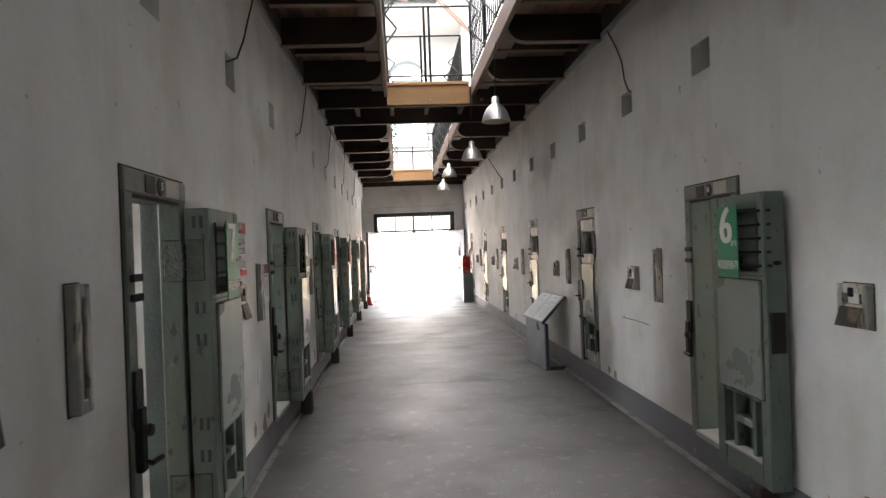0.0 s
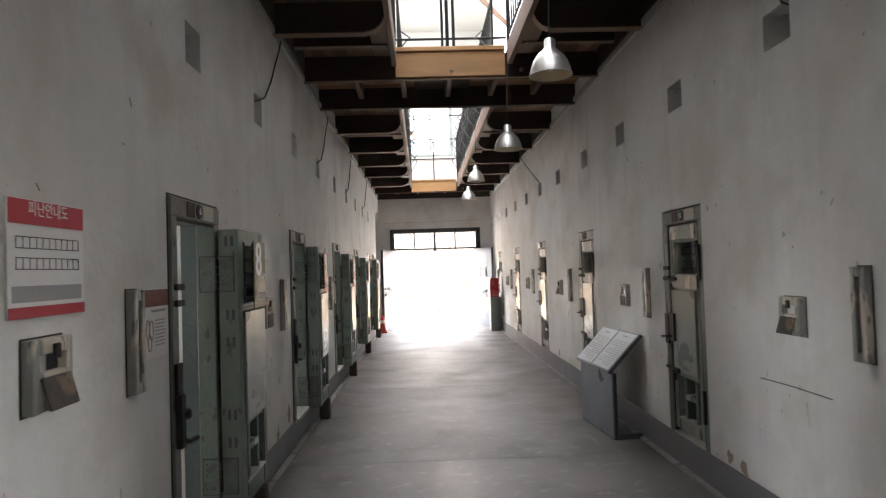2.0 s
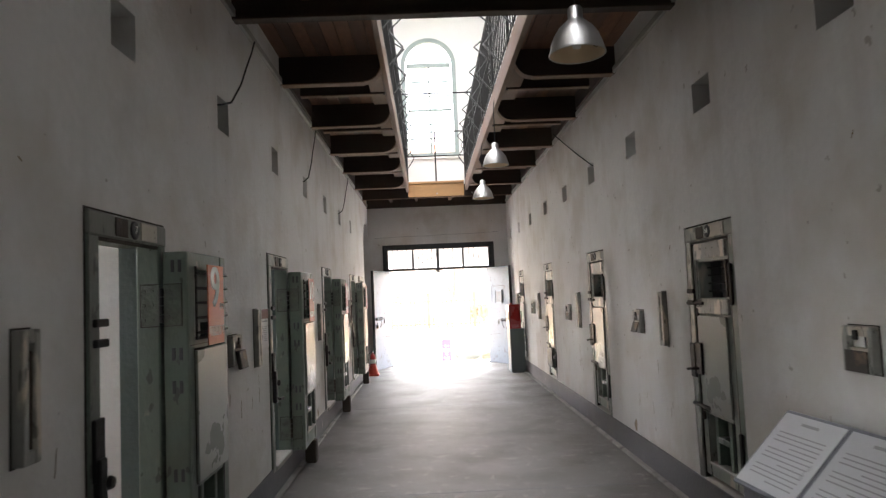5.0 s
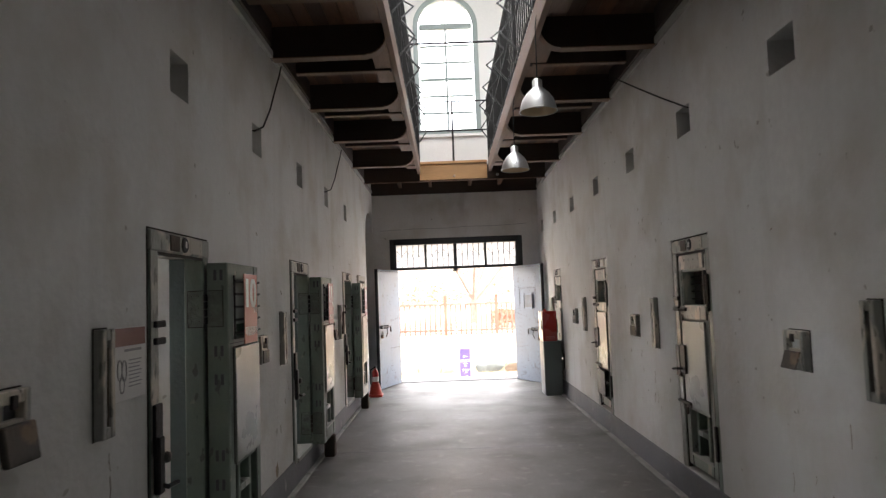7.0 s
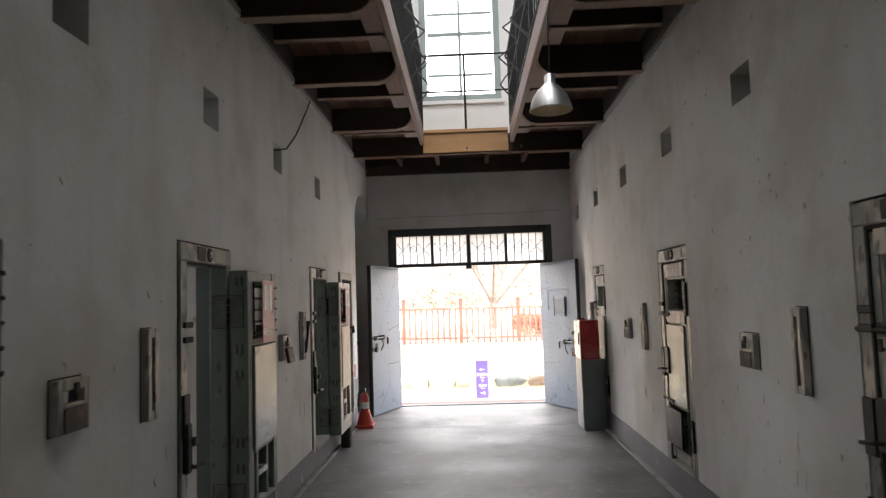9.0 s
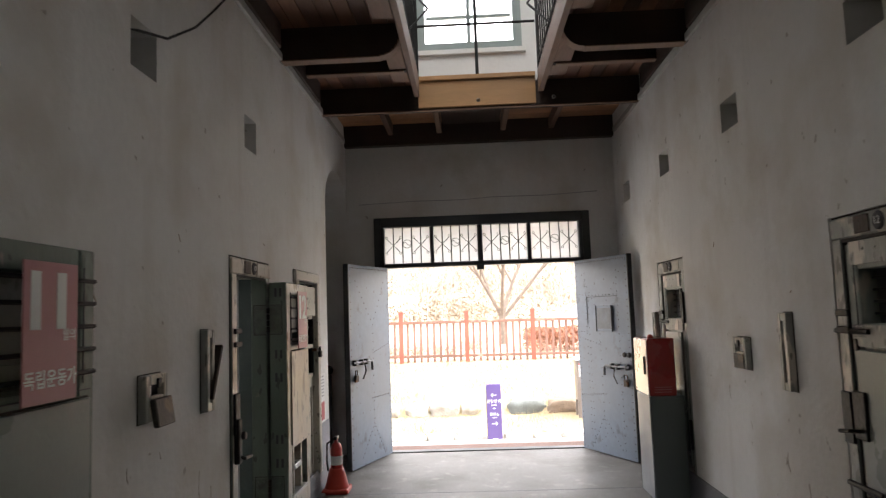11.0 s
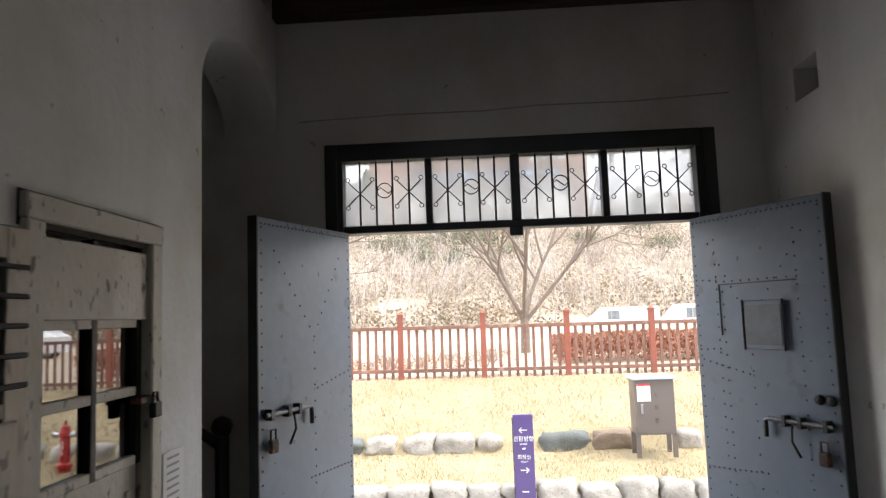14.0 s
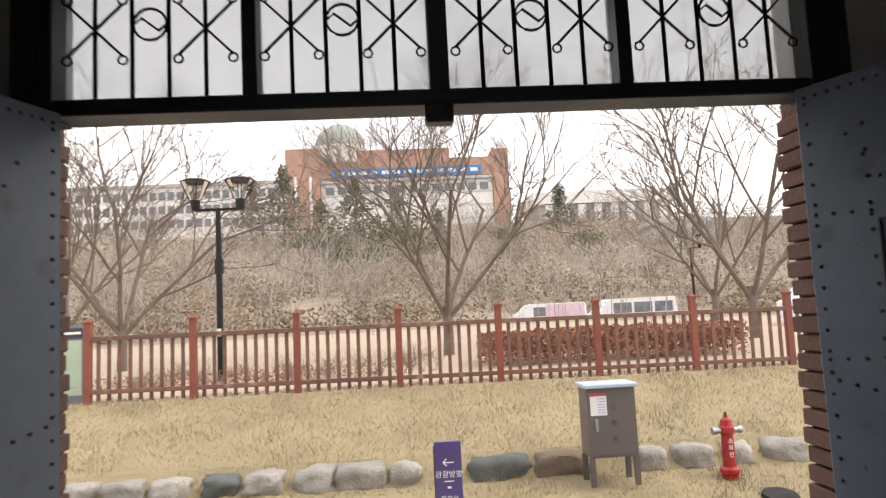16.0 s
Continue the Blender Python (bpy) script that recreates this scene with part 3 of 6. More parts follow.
for side in ("left", "right"):
    g = tagged(thing("gallery_" + side, "dark timber gallery floor on rounded brackets along the wall", "gallery"), kind="structure")
    sx = (lambda x: x) if side == "left" else (lambda x: W - x)

    def gb(name, bm_args, material, label=""):
        x0, y0, z0, x1, y1, z1 = bm_args
        a, b = sorted((sx(x0), sx(x1)))
        return part(name, block(a, y0, z0, b, y1, z1, 0.004), material, g, label)

    # added sheet, unseen from below, keeps roof light out of the board gaps
    gb("floor_deck", (0.0, BACK, GTOP + 0.036, 1.0, END - 0.003, GTOP + 0.05), DARKWOOD, "dark gallery deck above the boards")
    for k in range(8):
        for y0, y1 in ((BACK, 4.4), (4.4, 11.7), (11.7, 16.4), (16.4, END - 0.003)):
            gb("floor_board", (0.002 + 0.125 * k, y0 + 0.002, GTOP + 0.001 + 0.003 * (k % 2), 0.121 + 0.125 * k, y1 - 0.002, GTOP + 0.035), UNDERBOARD)
    for y in BRACKETS:
        o = part("bracket", BR, None, g)
        e = part("bracket_edge", STRIP, None, g)
        for q in (o, e):
            q.matrix_basis = pose(0, y, 0) if side == "left" else pose(W, y + 0.09, 0, 0, 0, 180)
    ys = BRACKETS + [8.9]
    for y in sorted(ys):
        nxt = min([q for q in ys + [19.5] if q > y + 0.1])
        if nxt - y < 2:
            gb("joist", (0.002, (y + nxt) / 2, 3.77, 0.95, (y + nxt) / 2 + 0.07, GTOP - 0.001), DARKWOOD)
            gb("joist_edge", (0.01, (y + nxt) / 2 - 0.004, 3.758, 0.93, (y + nxt) / 2 + 0.074, 3.769), FASCIA)
            gb("cleat", (0.80, y + 0.16, 3.78, 0.955, nxt - 0.35, GTOP - 0.002), FASCIA)
            gb("cleat", (0.002, y + 0.12, 3.70, 0.05, nxt - 0.1, GTOP - 0.002), DARKWOOD)
    for y0, y1 in ((BACK, 8.84), (10.25, 19.55)):
        gb("fascia", (0.962, y0, 3.76, 1.012, y1, 3.985), FASCIA, "aged pale timber edge board")
    gb("wall_plate", (0.0, BACK, GZ + 0.0, 0.03, END - 0.2, GZ + 0.06), CEMENT)

# bridges across the void: beams, ribs, boards and a new pine front
for name, y0, y1 in (("bridge_middle", 8.9, 10.2), ("bridge_end", 19.6, 20.99)):
    g = tagged(thing(name, "timber bridge between galleries with an orange pine front", "bridge"), kind="structure")
    part("beam", block(0.0, y0, GZ, W, y0 + 0.1, GTOP, 0.006), DARKWOOD, g)
    part("beam", block(0.0, y1 - 0.1, GZ - 0.02, W, y1, GTOP, 0.006), DARKWOOD, g)
    part("beam_edge", block(0.02, y0 - 0.012, GZ - 0.014, W - 0.02, y0 + 0.02, GZ - 0.001, 0.003), FASCIA, g)
    part("front_board", block(1.0, y0 - 0.03, GZ + 0.012, 2.175, y0 - 0.002, GTOP + 0.02, 0.004), PINE, g, "fresh orange pine board")
    part("cap_board", block(1.0, y0 - 0.06, GTOP + 0.022, 2.175, y0 + 0.3, GTOP + 0.07, 0.006), PINE, g, "fresh pine cap board")
    ribs = ((0.53, 0), (1.065, 1), (1.6, 0), (2.135, 1), (2.67, 0)) if y0 < 15 else ((0.57, 0), (1.15, 1), (1.91, 1), (2.48, 0))
    for x, pale in ribs:
        part("rib", block(x - 0.03, y0 + 0.1, 3.74, x + 0.03, y1 - 0.1, GTOP - 0.03, 0.005), FASCIA if pale else UNDERBOARD, g)
    for k in range(6):
        a = y0 + 0.1 + (y1 - y0 - 0.2) * k / 6
        part("board", block(0.002, a + 0.003, GTOP - 0.028, W - 0.002, a + (y1 - y0 - 0.2) / 6 - 0.003, GTOP - 0.002, 0.003), REDWOOD, g)
    part("dark_board" if y0 > 15 else "plank", block(1.19, y0 + 0.12, GTOP - 0.06, 1.87, y1 - 0.12, GTOP - 0.03, 0.003), DARKWOOD, g, "dark stained boards in the middle bay")
    for k in range(2):
        part("insulator", lathe(bmesh.new(), [(0, -0.05), (0.018, -0.045), (0.022, -0.02), (0.012, 0)], pose(1.6 + 0.75 * k, y0 - 0.045, GZ + 0.07, 90), 10), CEMENT, g)

BAR = mesh_of("bar", tube(bmesh.new(), [(0, 0, 0), (0, 0, 1.0)], 0.008, 5), IRON)
POST = mesh_of("post", tube(bmesh.new(), [(0, 0, 0), (0, 0, 1.08)], 0.017, 6), IRON)
STAY = {}
for s in (1, -1):
    STAY[s] = mesh_of("stay", tube(bmesh.new(), [(0, 0, 0.02), (s * 0.15, 0.24, 0.3), (s * 0.16, 0.29, 0.34), (0, 0.52, 0.62), (s * 0.14, 0.76, 0.86), (0, 0.96, 1.03)], 0.011, 5), IRON)
for name, x, s, spans in (("railing_left", 1.0, 1, ((BACK, 8.8), (10.3, 19.5))), ("railing_right", 2.21, -1, ((BACK, 8.8), (10.3, 19.5)))):
    for y0, y1 in spans:
        g = thing("gallery_railing", "black iron gallery railing with upright bars and zigzag stays", "railing", group="gallery railings")
        for z, r in ((4.06, 0.012), (4.52, 0.01), (5.03, 0.018)):
            part("rail", tube(bmesh.new(), [(x, y0, z), (x, y1, z)], r, 6), IRON, g)
        n = int((y1 - y0) / 1.45)
        for k in range(n + 1):
            part("post", POST, None, g).matrix_basis = pose(x, y0 + (y1 - y0) * k / n, 3.985)
        y = y0 + 0.1
        while y < y1:
            if s < 0 or y > 6:
                part("bar", BAR, None, g).matrix_basis = pose(x, y, 4.03)
            y += 0.15
        y = y0 + 0.05
        while y < y1 - 0.95:
            part("stay", STAY[s], None, g).matrix_basis = pose(x, y, 3.99)
            y += 1.02
for y in (8.88, 10.22, 19.62):
    g = thing("bridge_railing", "black iron cross railing on the timber bridge", "railing", group="bridge railings")
    for z in (4.06 if y < 19 else 4.52, 5.04):
        part("rail", tube(bmesh.new(), [(1.0, y, z), (2.2, y, z)], 0.013, 6), IRON, g)
    for x in ((1.56, 1.63) if y < 19 else (1.6,)):
        part("post", POST, None, g).matrix_basis = pose(x, y, 3.972)
g = thing("tie_bar", "thin black iron tie bar across the void", "tie bar")
part("bar", tube(bmesh.new(), [(1.0, 16.8, 5.03), (2.2, 16.8, 5.03)], 0.014, 6), IRON, g)

# arched window over the exit
w = tagged(thing("window_1", "tall arched window with grey-green glazing bars", "window"), kind="structure")
bm = bmesh.new()
outer = [(WX - WR, WZ0)] + [(WX - WR * math.cos(math.pi * k / 20), WZ1 + WR * math.sin(math.pi * k / 20)) for k in range(21)] + [(WX + WR, WZ0)]
inner = [(WX - WR + 0.1, WZ0 + 0.09)] + [(WX - (WR - 0.1) * math.cos(math.pi * k / 20), WZ1 + (WR - 0.1) * math.sin(math.pi * k / 20)) for k in range(21)] + [(WX + WR - 0.1, WZ0 + 0.09)]
for k in range(len(outer)):
    q = (k + 1) % len(outer)
    for d0, d1 in ((END - 0.03, END + 0.07),):
        a, b, c, d = outer[k], outer[q], inner[q], inner[k]
        f1 = [bm.verts.new((p[0], d0, p[1])) for p in (a, b, c, d)]
        f2 = [bm.verts.new((p[0], d1, p[1])) for p in (a, b, c, d)]
        bm.faces.new(f1), bm.faces.new(f2[::-1])
        bm.faces.new((f1[3], f1[2], f2[2], f2[3])), bm.faces.new((f1[1], f1[0], f2[0], f2[1]))
part("window_frame", bm, WINFRAME, w)
part("transom_bar", block(WX - 0.52, END - 0.02, WZ1 - 0.06, WX + 0.52, END + 0.06, WZ1 + 0.05), WINFRAME, w)
part("mullion", block(WX - 0.022, END - 0.005, WZ0 + 0.09, WX + 0.022, END + 0.04, WZ1 - 0.06), WINFRAME, w)
for k in range(1, 6):
    z = WZ0 + 0.09 + (WZ1 - 0.15 - WZ0) * k / 6
    h = 0.03 if k == 3 else 0.019
    part("glazing_bar", block(WX - 0.52, END + 0.0, z - h, WX + 0.52, END + 0.036, z + h, 0.002), WINFRAME, w)
for a in (50, 90, 130):
    part("fan_bar", tube(bmesh.new(), [(WX, END + 0.02, WZ1), (WX + 0.53 * math.cos(radians(a)), END + 0.02, WZ1 + 0.53 * math.sin(radians(a)))], 0.012, 4), WINFRAME, w)
bm = bmesh.new()
bm.faces.new([bm.verts.new((x, END + 0.045, z)) for x, z in inner])
p = part("pane", bm, CLEAR, w)
p.visible_shadow = False
part("window_sill", block(WX - WR - 0.04, END - 0.06, WZ0 - 0.06, WX + WR + 0.04, END - 0.001, WZ0 - 0.001), PLASTER_UP, w)


# ---- cell doors ----
# local space: x out from the wall into the corridor, y along the frame from the lock side (0) to the hinge side (0.78), z up
def frame_parts(t):
    part("jamb", block(-0.19, 0.0, SILL - 0.04, 0.010, 0.088, 1.895, 0.006), GREEN, t)
    part("jamb_facing", block(0.0105, 0.002, SILL - 0.04, 0.016, 0.084, 1.887, 0.003), PALE, t, "worn pale jamb facing")
    part("jamb", block(-0.095, 0.692, SILL - 0.04, 0.014, 0.78, 1.895, 0.006), GREEN, t)
    # inner half of the reveal, its shadow given by the darker green
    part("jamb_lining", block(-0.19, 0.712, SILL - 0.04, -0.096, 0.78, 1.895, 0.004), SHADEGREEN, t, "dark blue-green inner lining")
    part("head", block(-0.19, -0.004, 1.888, 0.018, 0.784, 1.99, 0.008), PALE, t, "worn painted timber head")
    part("sill", block(-THICK - 0.01, 0.088, SILL - 0.045, 0.03, 0.692, SILL, 0.008), CEMENT, t, "worn pale sill")
    part("head_patch", block(0.0185, 0.22, 1.9, 0.024, 0.34, 1.98, 0.003), RUST, t, "dark square plate")
    part("head_patch", block(0.0185, 0.48, 1.9, 0.023, 0.66, 1.982, 0.003), CREAM, t, "pale bare wood patch")
    part("number_disc", lathe(bmesh.new(), [(0.0, 0.01), (0.034, 0.01), (0.04, 0.006), (0.042, 0.0)], pose(0.0185, 0.41, 1.94, 0, 90, 0), 18), INK, t, "round dark number disc")
    part("lintel_shadow_gap", block(0.0, 0.09, 1.8725, 0.0125, 0.69, 1.8875, 0.0), GRIME, t)
    for y0, y1, z0, z1 in ((-0.011, -0.001, SILL - 0.04, 1.995), (0.781, 0.789, SILL - 0.04, 1.995), (-0.011, 0.789, 1.992, 2.0)):
        part("grimy_joint", block(0.0, y0, z0, 0.004, y1, z1, 0.0), GRIME, t)
    for z in (1.54, 1.46):
        part("staple", block(0.0165, 0.02, z - 0.016, 0.036, 0.125, z + 0.016, 0.004), IRON, t)
    part("lock_plate", block(0.0165, 0.005, 0.93, 0.034, 0.085, 1.17, 0.004), IRON, t, "black iron lock plate")


def leaf_parts(t, m, shut):
    """The leaf in its own space: u (y) from the hinge edge 0 to the tip 0.62, x thickness 0 to 0.12, z up."""
    def lp(name, bm, material, parent, label=""):
        o = part(name, bm, material, parent, label)
        if parent is t:
            o.matrix_basis = m
        return o
    bm = bmesh.new()
    low = 0.27 if shut else 0.225
    bx(bm, 0, 0, low, 0.12, 0.10, 1.86, 0.006), bx(bm, 0, 0.53, low, 0.12, 0.62, 1.86, 0.006)
    for z0, z1 in ((low, 0.36), (0.69, 0.75), (1.34, 1.49 if shut else 1.42), (1.74 if shut else 1.77, 1.86)):
        bx(bm, 0.004, 0.10, z0, 0.116, 0.53, z1, 0.004)
    bx(bm, 0.03, 0.10, 0.75, 0.09, 0.53, 1.34, 0.003)
    if not shut:
        for z in (1.6, 0.43):
            bm2 = bmesh.new()
            bx(bm2, -0.10, 0.684 - 0.70, z - 0.1, -0.012, 0.6905 - 0.70, z + 0.1, 0.002)
            for q in (-0.07, 0.0, 0.07):
                for x in (-0.085, -0.045):
                    tube(bm2, [(x, 0.6845 - 0.70, z + q), (x, 0.678 - 0.70, z + q)], 0.008, 6)
            lp("jamb_hinge_plate", bm2, HINGE, t, "iron hinge plate with screws")
            for a, b, c, d in ((-0.106, z - 0.105, -0.1005, z + 0.105), (-0.1, z + 0.1005, -0.012, z + 0.105), (-0.1, z - 0.105, -0.012, z - 0.1005)):
                lp("plate_shadow_joint", block(a, 0.688 - 0.70, b, c, 0.6915 - 0.70, d, 0), GRIME, t)
    leaf = lp("leaf", bm, PALEGREEN if shut else GREEN, t, "thick green painted timber leaf")
    face = 0.12
    lp("sheet_panel", block(face, 0.085 if not shut else 0.1, 0.72, face + 0.016, 0.575, 1.37, 0.004), SHEET, leaf, "smooth painted sheet panel")
    lp("stile_line", block(face, 0.55, 1.42, face + 0.003, 0.556, 1.8, 0.001), INK, leaf)
    for k in range(4 if shut else 0):
        z = 1.535 + 0.055 * k
        lp("window_bar", tube(bmesh.new(), [(0.05, 0.09, z), (0.05, 0.54, z)], 0.007, 5), IRON, leaf)
    for k in range(0 if shut else 5):
        z = 1.455 + 0.075 * k
        lp("window_bar", tube(bmesh.new(), [(face + 0.012, 0.09, z), (face + 0.012, 0.60, z)], 0.008, 5), IRON, leaf)
    for y in ((0.2, 0.33) if shut else (0.095, 0.3)):
        x0 = 0.045 if shut else face + 0.002
        lp("window_upright", block(x0, y, 1.42, x0 + 0.008, y + (0.012 if shut else 0.02), 1.79, 0.002), IRON, leaf)
    for y in (0.11, 0.53):
        lp("plank_groove", block(face - 0.002, y, 0.275, face + 0.0015, y + 0.004, 0.72, 0), INK, leaf)
    lp("plank_groove", block(face - 0.002, 0.02, 1.395, face + 0.0015, 0.6, 1.399, 0), INK, leaf)
    for y in (0.185, 0.405):
        lp("hatch_slat", block(0.035, y, 0.36, 0.108, y + 0.038, 0.69, 0.004), GREEN, leaf)
    lp("hatch_crossbar", block(0.03, 0.224, 0.52, 0.112, 0.404, 0.56, 0.004), SHEET, leaf)
    lp("hatch_back", block(0.012, 0.10, 0.36, 0.022, 0.53, 0.69, 0), GREEN, leaf, "recessed dark green hatch board")
    lp("hatch_ledge", block(0.06, 0.10, 0.352, 0.128, 0.53, 0.368, 0.003), CEMENT, leaf, "worn pale hatch ledge")
    if not shut:
        lp("shutter_board", block(0.055, 0.10, 1.50, 0.07, 0.53, 1.77, 0.002), SHEET, leaf, "grey-green shutter behind the bars")
        for k in range(5):
            z = 1.455 + 0.075 * k
            lp("bar_end", tube(bmesh.new(), [(face - 0.02, 0.615, z), (face - 0.02, 0.648, z)], 0.008, 5), IRON, leaf)
    if shut:
        lp("hatch_frame", block(face, 0.06, 1.76, face + 0.01, 0.57, 1.87, 0.003), PALE, leaf)
        lp("hatch_sill", block(face, 0.05, 1.385, face + 0.014, 0.59, 1.485, 0.003), PALE, leaf)
        lp("sliding_rail", block(face, 0.03, 1.50, face + 0.02, 0.055, 1.74, 0.003), IRON, leaf, "black hatch rail")
        for z, y1 in ((1.455, 0.72), (0.74, 0.72)):
            lp("bolt", tube(bmesh.new(), [(face + 0.02, 0.44, z), (face + 0.02, y1, z)], 0.013, 6), IRON, leaf, "black iron bolt")
            lp("bolt_plate", block(face, 0.47, z - 0.03, face + 0.014, 0.585, z + 0.03, 0.003), IRON, leaf)
            lp("hasp", block(face + 0.004, 0.55, z - 0.09, face + 0.02, 0.58, z - 0.035, 0.003), RUST, leaf)
        lp("lock_box", block(face, 0.51, 0.96, face + 0.03, 0.615, 1.18, 0.005), IRON, leaf, "black lock box")
        lp("lock_handle", tube(bmesh.new(), [(face + 0.03, 0.56, 1.0), (face + 0.07, 0.58, 1.0), (face + 0.075, 0.66, 0.99)], 0.01, 5), IRON, leaf)
        for k in range(4):
            lp("rivet", tube(bmesh.new(), [(face, 0.15 + 0.1 * k, 1.83), (face + 0.01, 0.15 + 0.1 * k, 1.83)], 0.009, 6), IRON, leaf)
        lp("hinge_plate", block(face - 0.01, -0.03, 0.42, face + 0.006, 0.035, 0.56, 0.003), IRON, leaf)
    else:
        for z in (1.6, 0.43):
            bm = bmesh.new()
            bx(bm, 0.004, -0.006, z - 0.1, 0.09, 0.001, z + 0.1, 0.001)
            for q in (-0.055, 0.055):
                for x in (0.03, 0.065):
                    tube(bm, [(x, -0.004, z + q), (x, -0.009, z + q)], 0.007, 6)
            lp("hinge_plate", bm, HINGE, leaf, "painted iron hinge plate")
            bm = bmesh.new()
            for q in range(4):
                tube(bm, [(-0.004, -0.01, z - 0.085 + 0.043 * q), (-0.004, -0.01, z - 0.047 + 0.043 * q)], 0.012, 7)
            lp("hinge_knuckle", bm, IRON if z > 1 else RUST, leaf, "dark hinge knuckle")
            for a, b, c, d in ((0.0905, z - 0.104, 0.0945, z + 0.104), (0.004, z + 0.1005, 0.09, z + 0.104), (0.004, z - 0.104, 0.09, z - 0.1005)):
                lp("plate_joint", block(a, -0.0035, b, c, 0.0015, d, 0), GRIME, leaf)
        for z in (1.79, 1.36, 1.20, 0.78, 0.62):
            for x in (0.04, 0.075):
                lp("bolt_slot", block(x, -0.003, z - 0.03, x + 0.016, 0.0015, z + 0.03, 0.001), INK, leaf)
        for y, z0, z1 in ((0.0795, 0.715, 1.372), (0.576, 0.715, 1.372)):
            lp("panel_joint", block(face - 0.001, y, z0, face + 0.003, y + 0.005, z1, 0), GRIME, leaf)
        lp("panel_joint", block(face - 0.001, 0.08, 0.713, face + 0.003, 0.58, 0.719, 0), GRIME, leaf)
        lp("panel_joint", block(face - 0.001, 0.08, 1.3705, face + 0.003, 0.58, 1.3775, 0), GRIME, leaf)
        lp("lock_block", block(0.02, 0.62, 0.98, 0.1, 0.635, 1.2, 0.003), IRON, leaf, "black lock in the leaf edge")
        lp("bolt_end", tube(bmesh.new(), [(0.06, 0.62, 1.47), (0.06, 0.66, 1.47)], 0.012, 6), IRON, leaf)


open_door = thing("cell_door", "open thick green cell door with barred hatch against plaster wall", "door", pose(0, LEFT_DOORS[0], 0), "open cell doors")
frame_parts(open_door)
part("door_handle", tube(bmesh.new(), [(0.04, 0.05, 0.80), (0.07, 0.05, 0.79), (0.075, 0.15, 0.785)], 0.012, 6), IRON, open_door)
part("long_hasp", block(0.0165, 0.012, 0.76, 0.05, 0.07, 1.02, 0.006), IRON, open_door, "long black iron hasp")
part("hasp_eye", lathe(bmesh.new(), [(0.0, 0.03), (0.022, 0.026), (0.028, 0.01), (0.02, 0.0)], pose(0.045, 0.07, 0.92, 0, 90, 0), 12), IRON, open_door)
leaf_parts(open_door, pose(0.03, 0.70, 0), False)
shut_door = thing("cell_door", "closed thick green cell door with barred hatch and bolts", "door", pose(W + 0.02, RIGHT_DOORS[1] + 0.78, 0, 0, 0, 180), "closed cell doors")
frame_parts(shut_door)
# shut: the leaf turns back into the opening, its other face outward
leaf_parts(shut_door, Matrix.Translation((-0.118, 0.69, 0)) @ Matrix.Diagonal((1, -0.967, 1, 1)), True)
for z0, z1 in ((1.45, 1.71), (0.42, 0.66)):
    part("hinge_strap", block(0.0145, 0.70, z0, 0.032, 0.735, z1, 0.005), IRON, shut_door, "black iron hinge strap")
part("door_gap", block(-0.02, 0.683, SILL, 0.0125, 0.6915, 1.872, 0), GRIME, shut_door)
part("door_gap", block(-0.02, 0.0885, SILL, 0.0085, 0.093, 1.872, 0), GRIME, shut_door)
doors = {"L0": open_door, "R1": shut_door}
for k in range(1, 6):
    doors["L%d" % k] = copy_thing(open_door, pose(0, LEFT_DOORS[k], 0))
doors["R0"] = copy_thing(open_door, pose(W, RIGHT_DOORS[0] + 0.78, 0, 0, 0, 180))
for k in range(2, 6):
    doors["R%d" % k] = copy_thing(shut_door, pose(W + 0.02, RIGHT_DOORS[k] + 0.78, 0, 0, 0, 180))
# added dark sheets stand in for the darkness of the cells behind the hatches
for key, y1 in (("R1", 0.36), ("R2", 0.60), ("R3", 0.60), ("R4", 0.60), ("R5", 0.60)):
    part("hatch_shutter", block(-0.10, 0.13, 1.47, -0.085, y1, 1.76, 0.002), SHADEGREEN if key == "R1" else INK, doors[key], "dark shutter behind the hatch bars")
part("food_flap", block(0.034, 0.13, 0.40, 0.052, 0.53, 0.69, 0.006), IRON, doors["R4"], "hanging black iron flap")
for key in ("L5",):
    for o in [c for c in doors[key].children] + [c for q in doors[key].children for c in q.children]:
        if o.name.split(".")[0] in ("sheet_panel", "jamb_facing", "head", "hatch_slat"):
            o.data = o.data.copy()
            o.data.materials[0] = WORNWOOD
for y0, z0, y1, z1 in ((0.004, 0.23, 0.096, 1.855), (0.534, 0.23, 0.616, 1.855), (0.097, 1.775, 0.533, 1.855), (0.097, 1.38, 0.533, 1.415), (0.097, 0.694, 0.533, 0.715), (0.097, 0.23, 0.533, 0.35)):
    part("face_board", block(0.1505, y0 + 0.70, z0, 0.155, y1 + 0.70, z1, 0.002), WORNWOOD, doors["L5"], "peeling pale face board")
for key in ("L0", "L1", "L2", "R0", "R1"):
    for o in doors[key].children:
        if o.name.split(".")[0] in ("jamb_facing", "head"):
            o.data = o.data.copy()
            o.data.materials[0] = FRAMEGREEN
FACE = Euler((radians(90), 0, radians(90))).to_matrix().to_4x4()
for key, num in zip(("L0", "L1", "L2", "L3", "L4", "L5", "R0", "R1", "R2", "R3", "R4", "R5"), (5, 6, 7, 8, 9, 10, 16, 15, 14, 13, 12, 11)):
    lettering("disc_number", str(num), 0.05, WHITE, doors[key], Matrix.Translation((0.0295, 0.41, 1.94)) @ FACE, 0.001)
